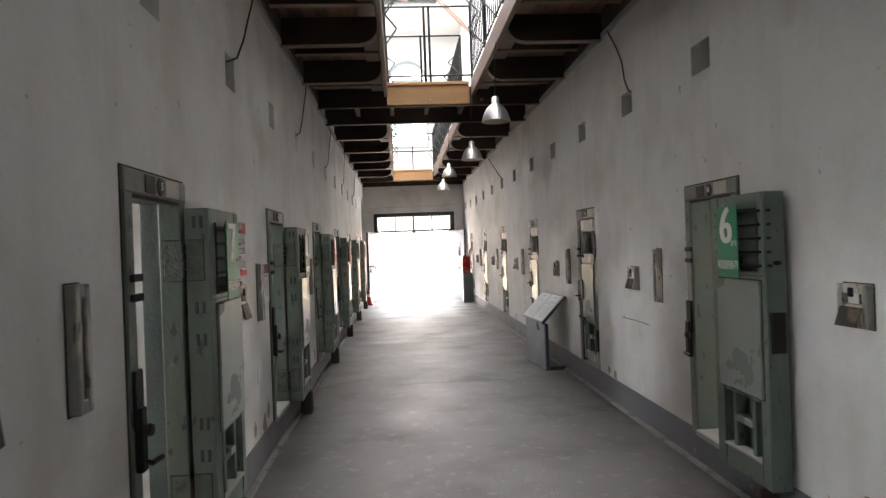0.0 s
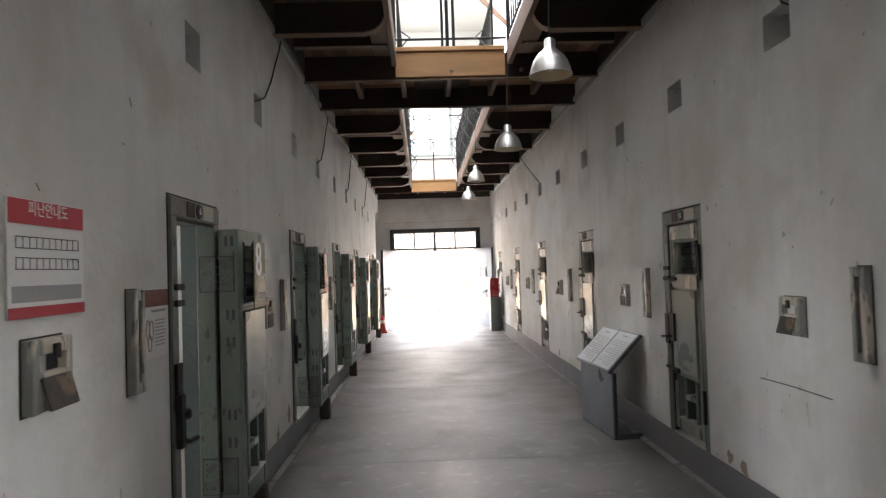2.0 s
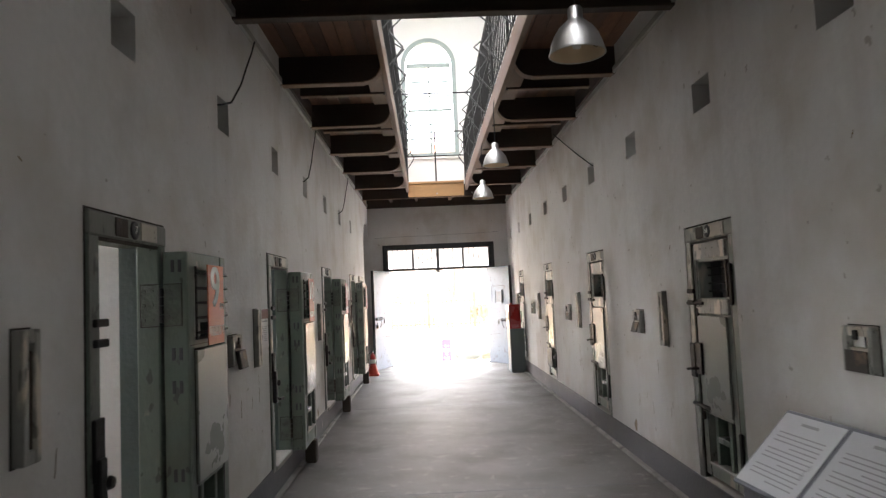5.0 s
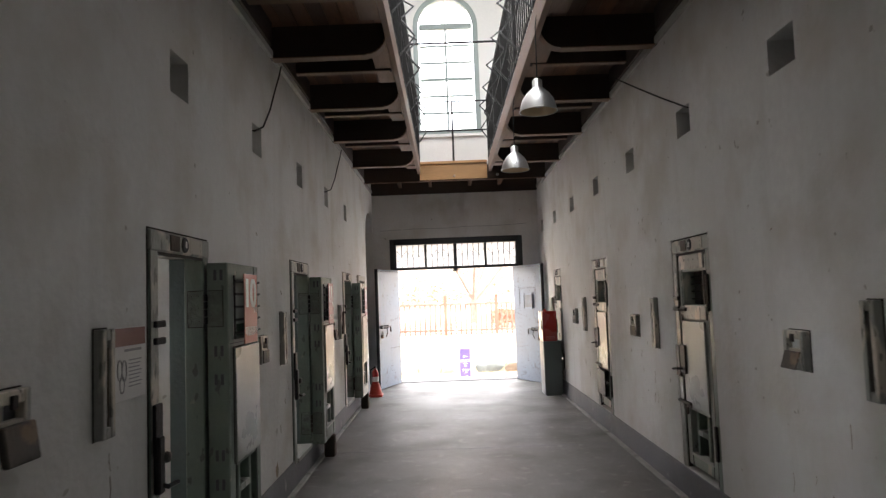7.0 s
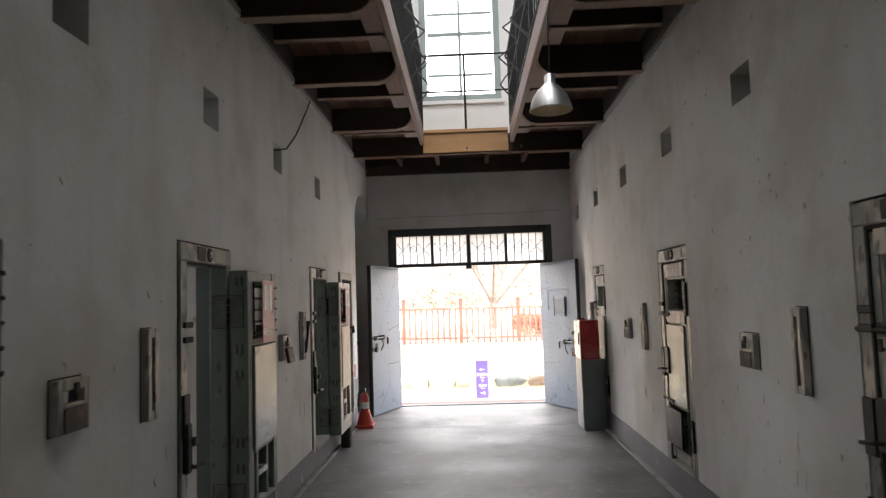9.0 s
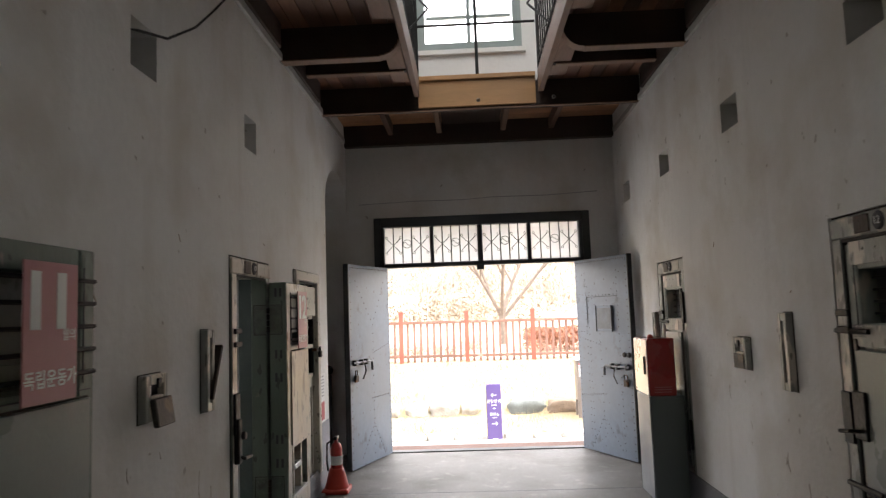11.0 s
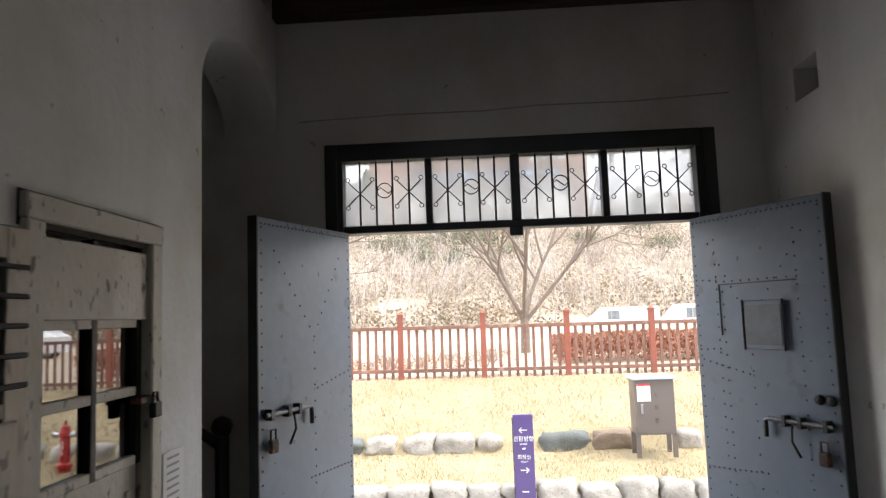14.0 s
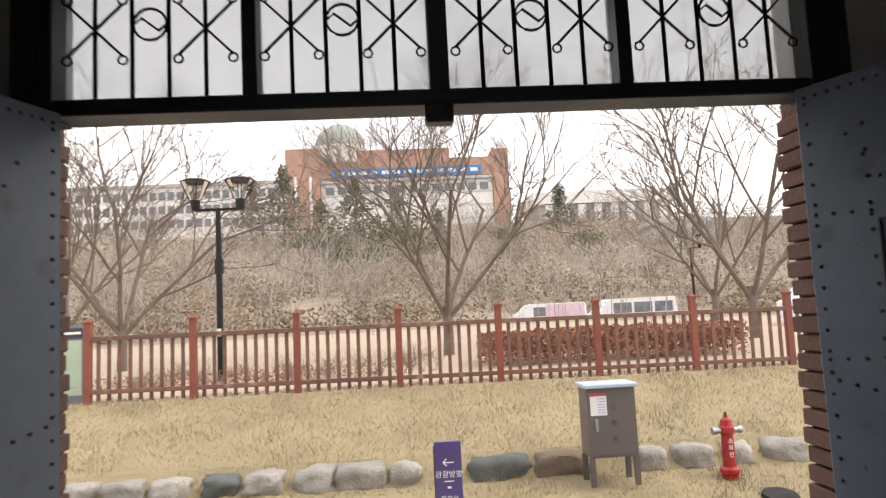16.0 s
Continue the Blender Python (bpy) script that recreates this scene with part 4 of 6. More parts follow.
for key, num, col, word in (("L0", 7, SIGN_GREEN, "green"), ("L1", 8, SIGN_OLIVE, "olive"), ("L2", 9, SIGN_ORANGE, "orange"), ("L3", 10, SIGN_RED, "salmon red"),
                            ("L4", 11, SIGN_PINK, "pale red"), ("L5", 12, SIGN_PINK, "pink"), ("R0", 6, SIGN_GREEN, "green")):
    d = doors[key]
    tagged(d, "open green cell door with barred hatch and %s number sign %d" % (word, num))
    off, sw = (0.86, 0.25) if key == "R0" else (0.90, 0.29) if key == "L1" else (0.885, 0.265)
    s = part("number_sign", block(0.185, off, 1.385, 0.191, off + sw, 1.80, 0.001), col, d, "%s sign board with white number" % word)
    bold_lettering("sign_number", str(num), 0.30 if num < 10 else 0.25, WHITE, s, Matrix.Translation((0.1918, off + 0.115, 1.675)) @ FACE, 0.0008, 0.0055)
    lettering("sign_words", "독립운동가", 0.056, WHITE, s, Matrix.Translation((0.1915, off + sw / 2, 1.452)) @ FACE, 0.0008, 0.001)
    lettering("sign_small_words", "월의", 0.04, WHITE, s, Matrix.Translation((0.1915, off + sw - 0.045, 1.58)) @ FACE, 0.0008)
for key in ("L0", "L1", "L2", "L3", "L4", "L5", "R0"):
    m = doors[key].matrix_basis
    o = thing("door_stop", "dark grubby wooden wedge under an open cell door", "door stop", m @ pose(0.06, 1.14, 0), "door stops")
    bm = bmesh.new()
    bx(bm, 0, 0, 0, 0.11, 0.13, 0.222, 0.01)
    for v in bm.verts:
        if v.co.z > 0.2:
            v.co.y = v.co.y * 0.7
    part("wedge", bm, WOODBLOCK, o)


# ---- things on the walls ----
def pass_box(flap):
    t = thing("pass_box", "old timber wall box with a hanging iron flap", "wall box", group="wall boxes")
    for y0, y1 in ((0, 0.045), (0.225, 0.265)):
        part("side_board", block(0.0, y0, 0, 0.04, y1, 0.26, 0.004), PALE, t)
    part("grimy_edge", block(0.0, -0.007, -0.008, 0.003, 0.272, 0.267, 0), GRIME, t)
    part("top_board", block(0.0, 0.045, 0.205, 0.04, 0.225, 0.26, 0.004), PALE, t)
    part("middle_board", block(0.0, 0.045, 0.115, 0.036, 0.225, 0.14, 0.003), PALE, t)
    # light and shade in the opening are painted as a white and a black half
    part("back_board", block(0.0, 0.045, 0.14, 0.008, 0.145, 0.205, 0), WHITE, t, "pale lit opening")
    part("dark_recess", block(0.0, 0.146, 0.14, 0.008, 0.225, 0.205, 0), INK, t)
    part("latch", block(0.04, 0.12, 0.185, 0.052, 0.16, 0.24, 0.004), IRON, t)
    part("lower_board", block(0.0, 0.045, 0.0, 0.02, 0.225, 0.115, 0.002), PALE, t)
    bm = block(0.042, 0.03, -0.03, 0.07, 0.24, 0.128, 0.006) if flap == "thick" else block(0.042, 0.035, 0.005, 0.049, 0.235, 0.125, 0.003)
    bmesh.ops.rotate(bm, verts=bm.verts, cent=(0.044, 0.1, 0.12), matrix=Matrix.Rotation(radians({"thick": -7, "tilted": -14, "shut": 0}[flap]), 3, "Y"))
    part("flap", bm, FLAP, t, "hanging dark iron flap")
    return t


def signal_lever(out):
    t = thing("signal_lever", "narrow worn timber signal board with a slot and stick", "signal board", group="signal boards")
    part("edge_strip", block(0.0, 0.0, 0.0, 0.042, 0.032, 0.43, 0.004), PALE, t)
    part("edge_strip", block(0.0, 0.066, 0.0, 0.042, 0.098, 0.43, 0.004), PALE, t)
    part("grimy_edge", block(0.0, -0.006, -0.006, 0.003, 0.104, 0.436, 0), GRIME, t)
    part("slot_back", block(0.0, 0.032, 0.0, 0.01, 0.066, 0.43, 0), INK, t)
    part("end_cap", block(0.0, 0.032, 0.385, 0.04, 0.066, 0.43, 0.003), PALE, t)
    part("end_cap", block(0.0, 0.032, 0.0, 0.04, 0.066, 0.045, 0.003), PALE, t)
    bm = block(0.012, 0.052, 0.046, 0.034, 0.064, 0.36, 0.003) if not out else block(0.02, 0.036, 0.06, 0.06, 0.06, 0.37, 0.004)
    if out:
        bmesh.ops.rotate(bm, verts=bm.verts, cent=(0.03, 0.05, 0.1), matrix=Matrix.Rotation(radians(-27), 3, "X"))
    part("stick", bm, DARKWOOD if out else WOODBLOCK, t, "wooden signal stick")
    return t


boxes = {kind: pass_box(kind) for kind in ("thick", "tilted", "shut")}
lever_a, lever_out = signal_lever(False), signal_lever(True)
TRIM = Matrix.Translation((0, 0.016, 0.014)) @ Matrix.Diagonal((1, 0.88, 0.88, 1))
placed = {}


def put(o, key, m):
    if not placed.get(key):
        placed[key] = True
        o.matrix_basis = m
        return o
    return copy_thing(o, m)


for y, kind in ((0.75, "thick"), (3.71, "tilted"), (6.78, "shut"), (9.80, "thick"), (12.74, "shut"), (15.79, "thick")):
    put(boxes[kind], kind, pose(0.002, y + 0.01, 1.165) @ TRIM)
for y in (1.47, 4.45, 7.48, 10.47, 13.45):
    put(lever_a, "l", pose(0.002, y + 0.02, 1.11))
put(lever_out, "o", pose(0.002, 16.5, 1.13))
for y, kind in ((2.35, "tilted"), (5.35, "tilted"), (8.37, "shut"), (11.5, "tilted"), (14.54, "shut"), (17.58, "shut")):
    put(boxes[kind], kind, pose(W - 0.002, y - 0.01, 1.165, 0, 0, 180) @ TRIM)
for y in (4.70, 7.66, 10.79, 13.84, 16.87, 19.55):
    put(lever_a, "l", pose(W - 0.002, y - 0.015, 1.11, 0, 0, 180))


def board(name, label, y, z, w, h, head, lines, band=None):
    t = thing(name, label, "notice", pose(0.004, y, z))
    part("sheet", block(0, 0, 0, 0.008, w, h, 0.001), PAPER, t)
    if head:
        part("heading_band", block(0.009, 0.004, h - head, 0.0105, w - 0.004, h - 0.004, 0), band or REDINK, t, "dark red heading band")
    for (y0, z0, y1, z1, material) in lines:
        part("print", block(0.009, y0, z0, 0.0102, y1, z1, 0), material, t)
    return t


lines = [(0.0, 0.001, 0.45, 0.036, REDINK), (0.02, 0.05, 0.43, 0.1, GREYINK)]
lines += [(0.04, z, 0.41, z + 0.003, INK) for z in (0.15, 0.185, 0.215, 0.25)]
lines += [(0.04 + 0.037 * k, z, 0.043 + 0.037 * k, z + 0.035, INK) for k in range(11) for z in (0.15, 0.215)]
t = board("floor_plan_notice", "white wall notice with red heading and cell plan", 3.66, 1.475, 0.45, 0.37, 0.08, lines)
lettering("heading_words", "피난안내도", 0.052, WHITE, t, Matrix.Translation((0.011, 0.225, 0.338)) @ FACE, 0.0005)
for y in (4.62, 10.64):
    t = board("story_notice", "small white wall notice with brown heading and text", y, 1.23, 0.29, 0.31, 0.08,
              [(0.13, 0.165 - 0.016 * k, 0.25 - 0.01 * (k % 3), 0.17 - 0.016 * k, GREYINK) for k in range(8)] + [(0.09, 0.205, 0.25, 0.216, GREYINK)] + [(0.155 + 0.024 * k, 0.255, 0.172 + 0.024 * k, 0.283, WHITE) for k in range(5)], DULLRED)
    for yc, zc, h in ((0.045, 0.13, 0.06), (0.085, 0.125, 0.06), (0.065, 0.07, 0.05)):
        ring = [(0.0105, yc + 0.02 * math.cos(6.2832 * k / 14), zc + h * 0.75 * math.sin(6.2832 * k / 14)) for k in range(15)]
        part("drawing", tube(bmesh.new(), ring, 0.0022, 4), GREYINK, t, "grey line drawing")
lines = [(0.03, 0.24 + 0.03 * k, 0.14, 0.25 + 0.03 * k, GREYINK) for k in range(7)] + [(0.02, 0.02, 0.15, 0.19, REDINK)]
board("fire_notice", "small white safety notice with red lower panel", 19.33, 0.62, 0.19, 0.45, 0, lines)
setting("trim_dado", block(0.0, 19.295, 0.236, 0.004, 19.738, 0.61, 0.001), PALEBAND, label="blue-grey painted dado beside the old door")

# old glazed store door in the left wall
t = tagged(thing("door_1", "old cream painted door with four panes and padlock", "door", pose(0, 18.44, 0)), kind="structure")
part("jamb", block(-0.1, 0.0, 0.2, 0.03, 0.085, 1.92, 0.006), CREAM, t)
part("jamb", block(-0.1, 0.755, 0.2, 0.03, 0.84, 1.92, 0.006), CREAM, t)
part("head", block(-0.1, -0.005, 1.92, 0.03, 0.848, 2.0, 0.006), CREAM, t)
part("grimy_joint", block(0.0, -0.012, 1.9, 0.004, 0.855, 2.008, 0), GRIME, t)
leaf = part("leaf", block(-0.075, 0.09, 0.22, -0.03, 0.75, 1.07, 0.004), CREAM, t)
part("top_panel", block(-0.03, 0.1, 1.62, 0.008, 0.75, 1.88, 0.004), CREAM, t, "loose sloping cream board")
for y in (0.09, 0.405, 0.715):
    part("stile", block(-0.06, y, 1.07, -0.012, y + 0.035, 1.9, 0.003), IRON if y > 0.3 else CREAM, t)
for z in (1.07, 1.33, 1.59):
    part("glazing_rail", block(-0.058, 0.125, z, -0.014, 0.715, z + 0.035, 0.003), CREAM, t)
for y0, y1 in ((0.126, 0.404), (0.441, 0.714)):
    for z0, z1 in ((1.106, 1.329), (1.366, 1.589)):
        part("pane", block(-0.04, y0, z0, -0.037, y1, z1, 0), DARKGLASS, t)
part("glazing_back", block(-0.1, 0.09, 1.07, -0.085, 0.75, 1.9, 0), INK, t)
for y in (0.15, 0.33, 0.5, 0.66):
    part("lower_moulding", block(-0.03, y, 0.3, -0.018, y + 0.03, 0.98, 0.003), CREAM, t)
bm = bmesh.new()
bx(bm, 0.032, 0.72, 1.24, 0.06, 0.78, 1.30, 0.006)
tube(bm, [(0.045, 0.73, 1.30), (0.045, 0.735, 1.335), (0.045, 0.765, 1.335), (0.045, 0.77, 1.30)], 0.006, 5)
part("padlock", bm, IRON, t, "black padlock")
part("hasp", block(-0.01, 0.66, 1.30, 0.034, 0.78, 1.325, 0.003), RUST, t)

# ---- lamps over the corridor ----
lamp0 = thing("pendant_lamp", "spun aluminium bell pendant lamp on a thin flex", "lamp", pose(2.17, 6.38, 2.93), "pendant lamps")
prof = [(0.15, 0.0), (0.149, 0.012), (0.14, 0.05), (0.122, 0.1), (0.092, 0.145), (0.055, 0.18), (0.04, 0.195), (0.04, 0.25), (0.03, 0.262), (0.012, 0.27)]
part("shade", lathe(bmesh.new(), prof, sides=28), ALU, lamp0, "shiny spun aluminium shade", smooth=True)
part("shade_lining", lathe(bmesh.new(), [(0.146, 0.002), (0.136, 0.05), (0.118, 0.098), (0.088, 0.142), (0.05, 0.175), (0.0, 0.178)], sides=28), ALU_IN, lamp0, "warm shade inside", smooth=True)
part("rim", lathe(bmesh.new(), [(0.15, -0.003), (0.154, 0.0), (0.154, 0.006), (0.15, 0.009), (0.146, 0.003), (0.15, -0.003)], sides=28), ALU, lamp0)
part("flex", tube(bmesh.new(), [(0, 0, 0.268), (0.005, 0, 0.7), (0.055, 0, 0.98)], 0.005, 5), RUBBER, lamp0)
part("bulb", lathe(bmesh.new(), [(0, 0.03), (0.02, 0.035), (0.03, 0.06), (0.025, 0.09), (0.014, 0.12), (0.014, 0.17)], sides=14), WHITE, lamp0, smooth=True)
for y, z in ((8.88, 2.85), (13.19, 3.07), (15.09, 2.95)):
    copy_thing(lamp0, pose(2.18, y, z))


# cables from the gallery edge down to the vents
def cable(pts):
    o = thing("cable", "thin black cable from gallery to wall vent", "cable", group="cables")
    part("wire", tube(bmesh.new(), pts, 0.007, 5), RUBBER, o)


for y, reach in ((0.78, 0.82), (3.76, 0.85), (6.74, 0.9), (9.72, 0.9), (12.77, 0.8), (15.74, 1.2)):
    cable([(-0.05, y - 0.04, 2.885), (0.012, y + 0.03, 2.9), (0.03, y + 0.25 * reach, 2.97), (0.03, y + 0.53 * reach, 3.17), (0.028, y + 0.73 * reach, 3.36), (0.035, y + 0.88 * reach, 3.52), (0.035, y + reach, 3.65)])
cable([(W + 0.05, 5.18, 2.93), (W - 0.012, 5.2, 2.965), (W - 0.03, 5.24, 3.06), (W - 0.03, 5.3, 3.25), (W - 0.03, 5.44, 3.42), (W - 0.035, 5.67, 3.65)])
cable([(W + 0.05, 12.72, 2.92), (W - 0.012, 12.75, 2.945), (W - 0.05, 13.2, 3.15), (W - 0.09, 13.75, 3.41), (W - 0.12, 14.3, 3.67)])


# ---- exit: frame, transom and two riveted metal leaves ----
t = tagged(thing("door_2", "charcoal exit frame with barred transom window", "door frame"), kind="structure")
part("jamb", block(OP0, 20.975, 0, 0.40, 21.13, OPZ, 0.006), FRAME_DARK, t)
part("transom_jamb", block(0.401, 20.98, 2.15, 0.44, 21.12, 2.64, 0.004), FRAME_DARK, t)
part("transom_jamb", block(2.755, 20.98, 2.15, 2.799, 21.12, 2.64, 0.004), FRAME_DARK, t)
part("jamb", block(2.80, 20.975, 0, OP1, 21.13, OPZ, 0.006), FRAME_DARK, t)
part("head", block(0.401, 20.977, 2.641, 2.799, 21.13, OPZ, 0.006), FRAME_DARK, t)
part("transom_rail", block(0.44, 20.99, 2.155, 2.755, 21.12, 2.205, 0.005), FRAME_DARK, t)
part("latch_block", block(1.535, 20.985, 2.10, 1.622, 21.05, 2.16, 0.006), FRAME_DARK, t)
part("threshold", block(0.44, 20.99, 0.0, 2.755, 21.12, 0.012, 0.004), FRAME_DARK, t)
for x, w2 in ((1.01, 0.022), (1.585, 0.03), (2.17, 0.022)):
    part("mullion", block(x - w2, 21.0, 2.205, x + w2, 21.1, 2.64, 0.004), FRAME_DARK, t)
sections = [(0.44, 0.988), (1.032, 1.555), (1.615, 2.148), (2.192, 2.755)]
GRILLE = IRON


def ring(bm, c, r, rr, n=12):
    tube(bm, [(c[0] + r * math.cos(6.28318 * k / n), c[1], c[2] + r * math.sin(6.28318 * k / n)) for k in range(n + 1)], rr, 4)


for x0, x1 in sections:
    p = part("pane", block(x0, 21.07, 2.205, x1, 21.074, 2.64, 0), FROST, t, "hazy glass")
    p.visible_shadow = False
    step = (x1 - x0) / 5.0
    xs = [x0 + step * (k + 1) for k in range(4)]
    for x in xs:
        part("grille_bar", tube(bmesh.new(), [(x, 21.02, 2.205), (x, 21.02, 2.64)], 0.007, 5), GRILLE, t)
    for xa in (xs[0], xs[3]):
        bm = bmesh.new()
        for sx in (-1, 1):
            for sz in (-1, 1):
                end = (xa + sx * 0.082, 21.018, 2.425 + sz * 0.082)
                tube(bm, [(xa, 21.018, 2.425), (xa + sx * 0.03, 21.018, 2.425 + sz * 0.03), end], 0.005, 4)
                ring(bm, (end[0], 21.018, end[2] + sz * 0.012), 0.014, 0.004, 8)
        part("scroll", bm, GRILLE, t)
    bm = bmesh.new()
    cx = (x0 + x1) / 2
    ring(bm, (cx, 21.016, 2.44), 0.05, 0.005, 16)
    tube(bm, [(cx - 0.05, 21.016, 2.44), (cx - 0.025, 21.016, 2.46), (cx, 21.016, 2.44), (cx + 0.025, 21.016, 2.42), (cx + 0.05, 21.016, 2.44)], 0.005, 4)
    part("ring_ornament", bm, GRILLE, t)


def rivet_rows(bm, rows, x):
    for (y0, z0, y1, z1, n) in rows:
        for k in range(n):
            f = k / max(1, n - 1)
            c = Vector((x, y0 + (y1 - y0) * f, z0 + (z1 - z0) * f))
            r = bmesh.ops.create_icosphere(bm, subdivisions=1, radius=0.0065)
            for v in r["verts"]:
                v.co = c + Vector((v.co.x * 0.6, v.co.y, v.co.z))


def exit_leaf(name, label, m, glazed):
    """Leaf along +y from the hinge (0) to the tip (0.95), face towards +x."""
    L, H = 0.95, 2.155
    d = thing(name, label, "door", m)
    p = part("leaf", block(-0.05, 0.0, 0.012, 0.0, L, H, 0.004), BLUEGREY, d, "blue-grey painted metal sheet")
    part("edge_cap", block(-0.056, L, 0.01, 0.006, L + 0.012, H + 0.004, 0.003), FRAME_DARK, d, "dark leaf edge")
    rows = [(0.03, 0.05, 0.03, 2.1, 34), (L - 0.03, 0.05, L - 0.03, 2.1, 30), (0.03, 2.12, L - 0.03, 2.12, 26), (0.03, 0.7 if not glazed else 0.62, L * 0.5, 0.7 if not glazed else 0.66, 12)]
    rows += [(L * 0.45, 0.1, L * 0.45, 1.5, 16), (L * 0.45, 1.5, L * 0.15, 1.98, 8), (L * 0.45, 1.5, L * 0.85, 1.98, 9), (L * 0.45, 0.42, L * 0.2, 0.06, 9), (L * 0.45, 0.42, L * 0.75, 0.1, 9), (L * 0.42, 1.2, 0.05, 1.27, 8)]
    if glazed:
        rows += [(0.2 * L, 0.1, 0.2 * L, 2.0, 26), (0.25 * L, 0.1, 0.25 * L, 1.68, 22), (0.03, 1.33, 0.2 * L, 1.34, 4), (0.03, 1.76, 0.2 * L, 1.75, 4), (0.8 * L, 0.1, 0.8 * L, 2.0, 26), (0.2 * L, 1.74, 0.8 * L, 1.74, 10)]
    bm = bmesh.new()
    rivet_rows(bm, rows, 0.002)
    tagged(part("rivets", bm, FRAME_DARK, d), kind="stuff")
    bm = bmesh.new()
    for k in range(7):
        r = bmesh.ops.create_icosphere(bm, subdivisions=1, radius=0.02)
        for v in r["verts"]:
            v.co = Vector((v.co.x * 0.3 + 0.001, v.co.y + 0.25 + 0.07 * k, v.co.z * 0.7 + 2.135))
    part("bulge_row", bm, BLUEGREY, d)
    z = 0.97 if glazed else 1.11
    part("bolt", tube(bmesh.new(), [(0.03, L - 0.02, z), (0.03, L - 0.42, z), (0.03, L - 0.44, z - 0.01), (0.03, L - 0.445, z - 0.1)], 0.013, 8), DARKSTEEL, d, "long dull steel door bolt")
    for y in (0.05, 0.2, 0.3):
        part("bolt_guide", block(0.0, L - y - 0.03, z - 0.03, 0.045, L - y, z + 0.03, 0.004), FRAME_DARK, d)
    bm = bmesh.new()
    bx(bm, 0.01, L - 0.12, z - 0.2, 0.04, L - 0.06, z - 0.13, 0.006)
    tube(bm, [(0.025, L - 0.11, z - 0.13), (0.025, L - 0.11, z - 0.08), (0.025, L - 0.07, z - 0.08), (0.025, L - 0.07, z - 0.13)], 0.006, 5)
    part("padlock", bm, RUST, d, "old padlock")
    part("keeper", tube(bmesh.new(), [(0.03, L - 0.27, z - 0.02), (0.05, L - 0.26, z - 0.1), (0.03, L - 0.23, z - 0.18)], 0.007, 5), IRON, d)
    if glazed:
        fr = part("peep_frame", block(0.0, 0.41 * L, 1.345, 0.016, 0.71 * L, 1.62, 0.004), BLUEGREY, d)
        part("peep_glass", block(0.017, 0.43 * L, 1.37, 0.02, 0.69 * L, 1.595, 0), PEEP, fr, "grimy dark peephole pane")
        for y in (0.41, 0.70):
            part("peep_edge", block(0.016, y * L, 1.34, 0.024, y * L + 0.010, 1.625, 0.002), IRON, fr)
        part("hatch_seam", block(0.0, 0.22 * L, 1.72, 0.006, 0.8 * L, 1.726, 0.001), INK, d)
        part("hatch_seam", block(0.0, 0.22 * L, 1.42, 0.006, 0.226 * L, 1.72, 0.001), INK, d)
        bm = bmesh.new()
        for y in (0.85, 0.92):
            lathe(bm, [(0.0, 0.035), (0.022, 0.03), (0.028, 0.015), (0.02, 0.0)], pose(0.0, y, 1.10, 0, 90, 0), 12)
        part("knob", bm, IRON, d)
    return d


# left leaf swings to (0.17, 20.1); right leaf is turned over so that its face looks into the corridor
a_l = math.degrees(math.atan2(-(0.17 - 0.478), 20.1 - 20.97))
exit_leaf("exit_door", "open blue-grey riveted metal exit leaf with bolt", pose(0.478, 20.965, 0, 0, 0, a_l) @ Matrix.Diagonal((-1, 1, 1, 1)), False)
a_r = math.degrees(math.atan2(-(3.10 - 2.678), 20.1 - 20.97))
exit_leaf("exit_door", "open blue-grey riveted metal exit leaf with grimy peephole", pose(2.678, 20.965, 0, 0, 0, a_r), True)

# cracks and hairlines in the end wall
for pts in ([(0.15, 2.93), (0.8, 2.95), (1.4, 2.945), (1.75, 2.965), (2.4, 2.96), (3.0, 2.985)],):
    bm = tube(bmesh.new(), [(x, END - 0.001, z) for x, z in pts], 0.006, 4)
    setting("plaster_crack", bm, GREYINK)
setting("plaster_crack", tube(bmesh.new(), [(W - 0.001, 5.64, 0.885), (W - 0.001, 5.3, 0.893), (W - 0.001, 4.93, 0.89)], 0.0035, 4), RUST)

# ---- information stand ----
t = thing("information_stand", "grey metal information stand with sloping text panels", "stand", pose(2.868, 8.235, 0, 0, 0, 4))
HALF = 0.485
part("front_panel", block(0.0, -HALF + 0.02, 0.014, 0.014, HALF - 0.02, 0.615, 0.003), LECTERN, t, "folded grey sheet front")
part("front_fold", block(0.0145, -HALF + 0.02, 0.014, 0.04, -HALF + 0.034, 0.60, 0.002), LECTERN_DARK, t, "dark folded end of the sheet")
part("base_plate", block(0.0, -HALF + 0.02, 0.0, 0.27, HALF - 0.02, 0.013, 0.002), LECTERN_DARK, t)
part("inner_web", block(0.0145, -HALF + 0.12, 0.014, 0.08, HALF - 0.12, 0.58, 0.004), LECTERN_DARK, t)
for y in (-HALF + 0.02, HALF - 0.06):
    part("foot_bar", block(0.05, y, 0.0135, 0.27, y + 0.04, 0.05, 0.003), LECTERN_DARK, t)
top = part("desk_top", block(0, -HALF, 0, 0.455, HALF, 0.022, 0.004), LECTERN, t)
top.matrix_basis = pose(-0.028, 0, 0.602, 0, -46, 0)
part("desk_edge", block(-0.004, -HALF - 0.003, -0.012, 0.458, -HALF - 0.0005, 0.018, 0.001), LECTERN_DARK, top)
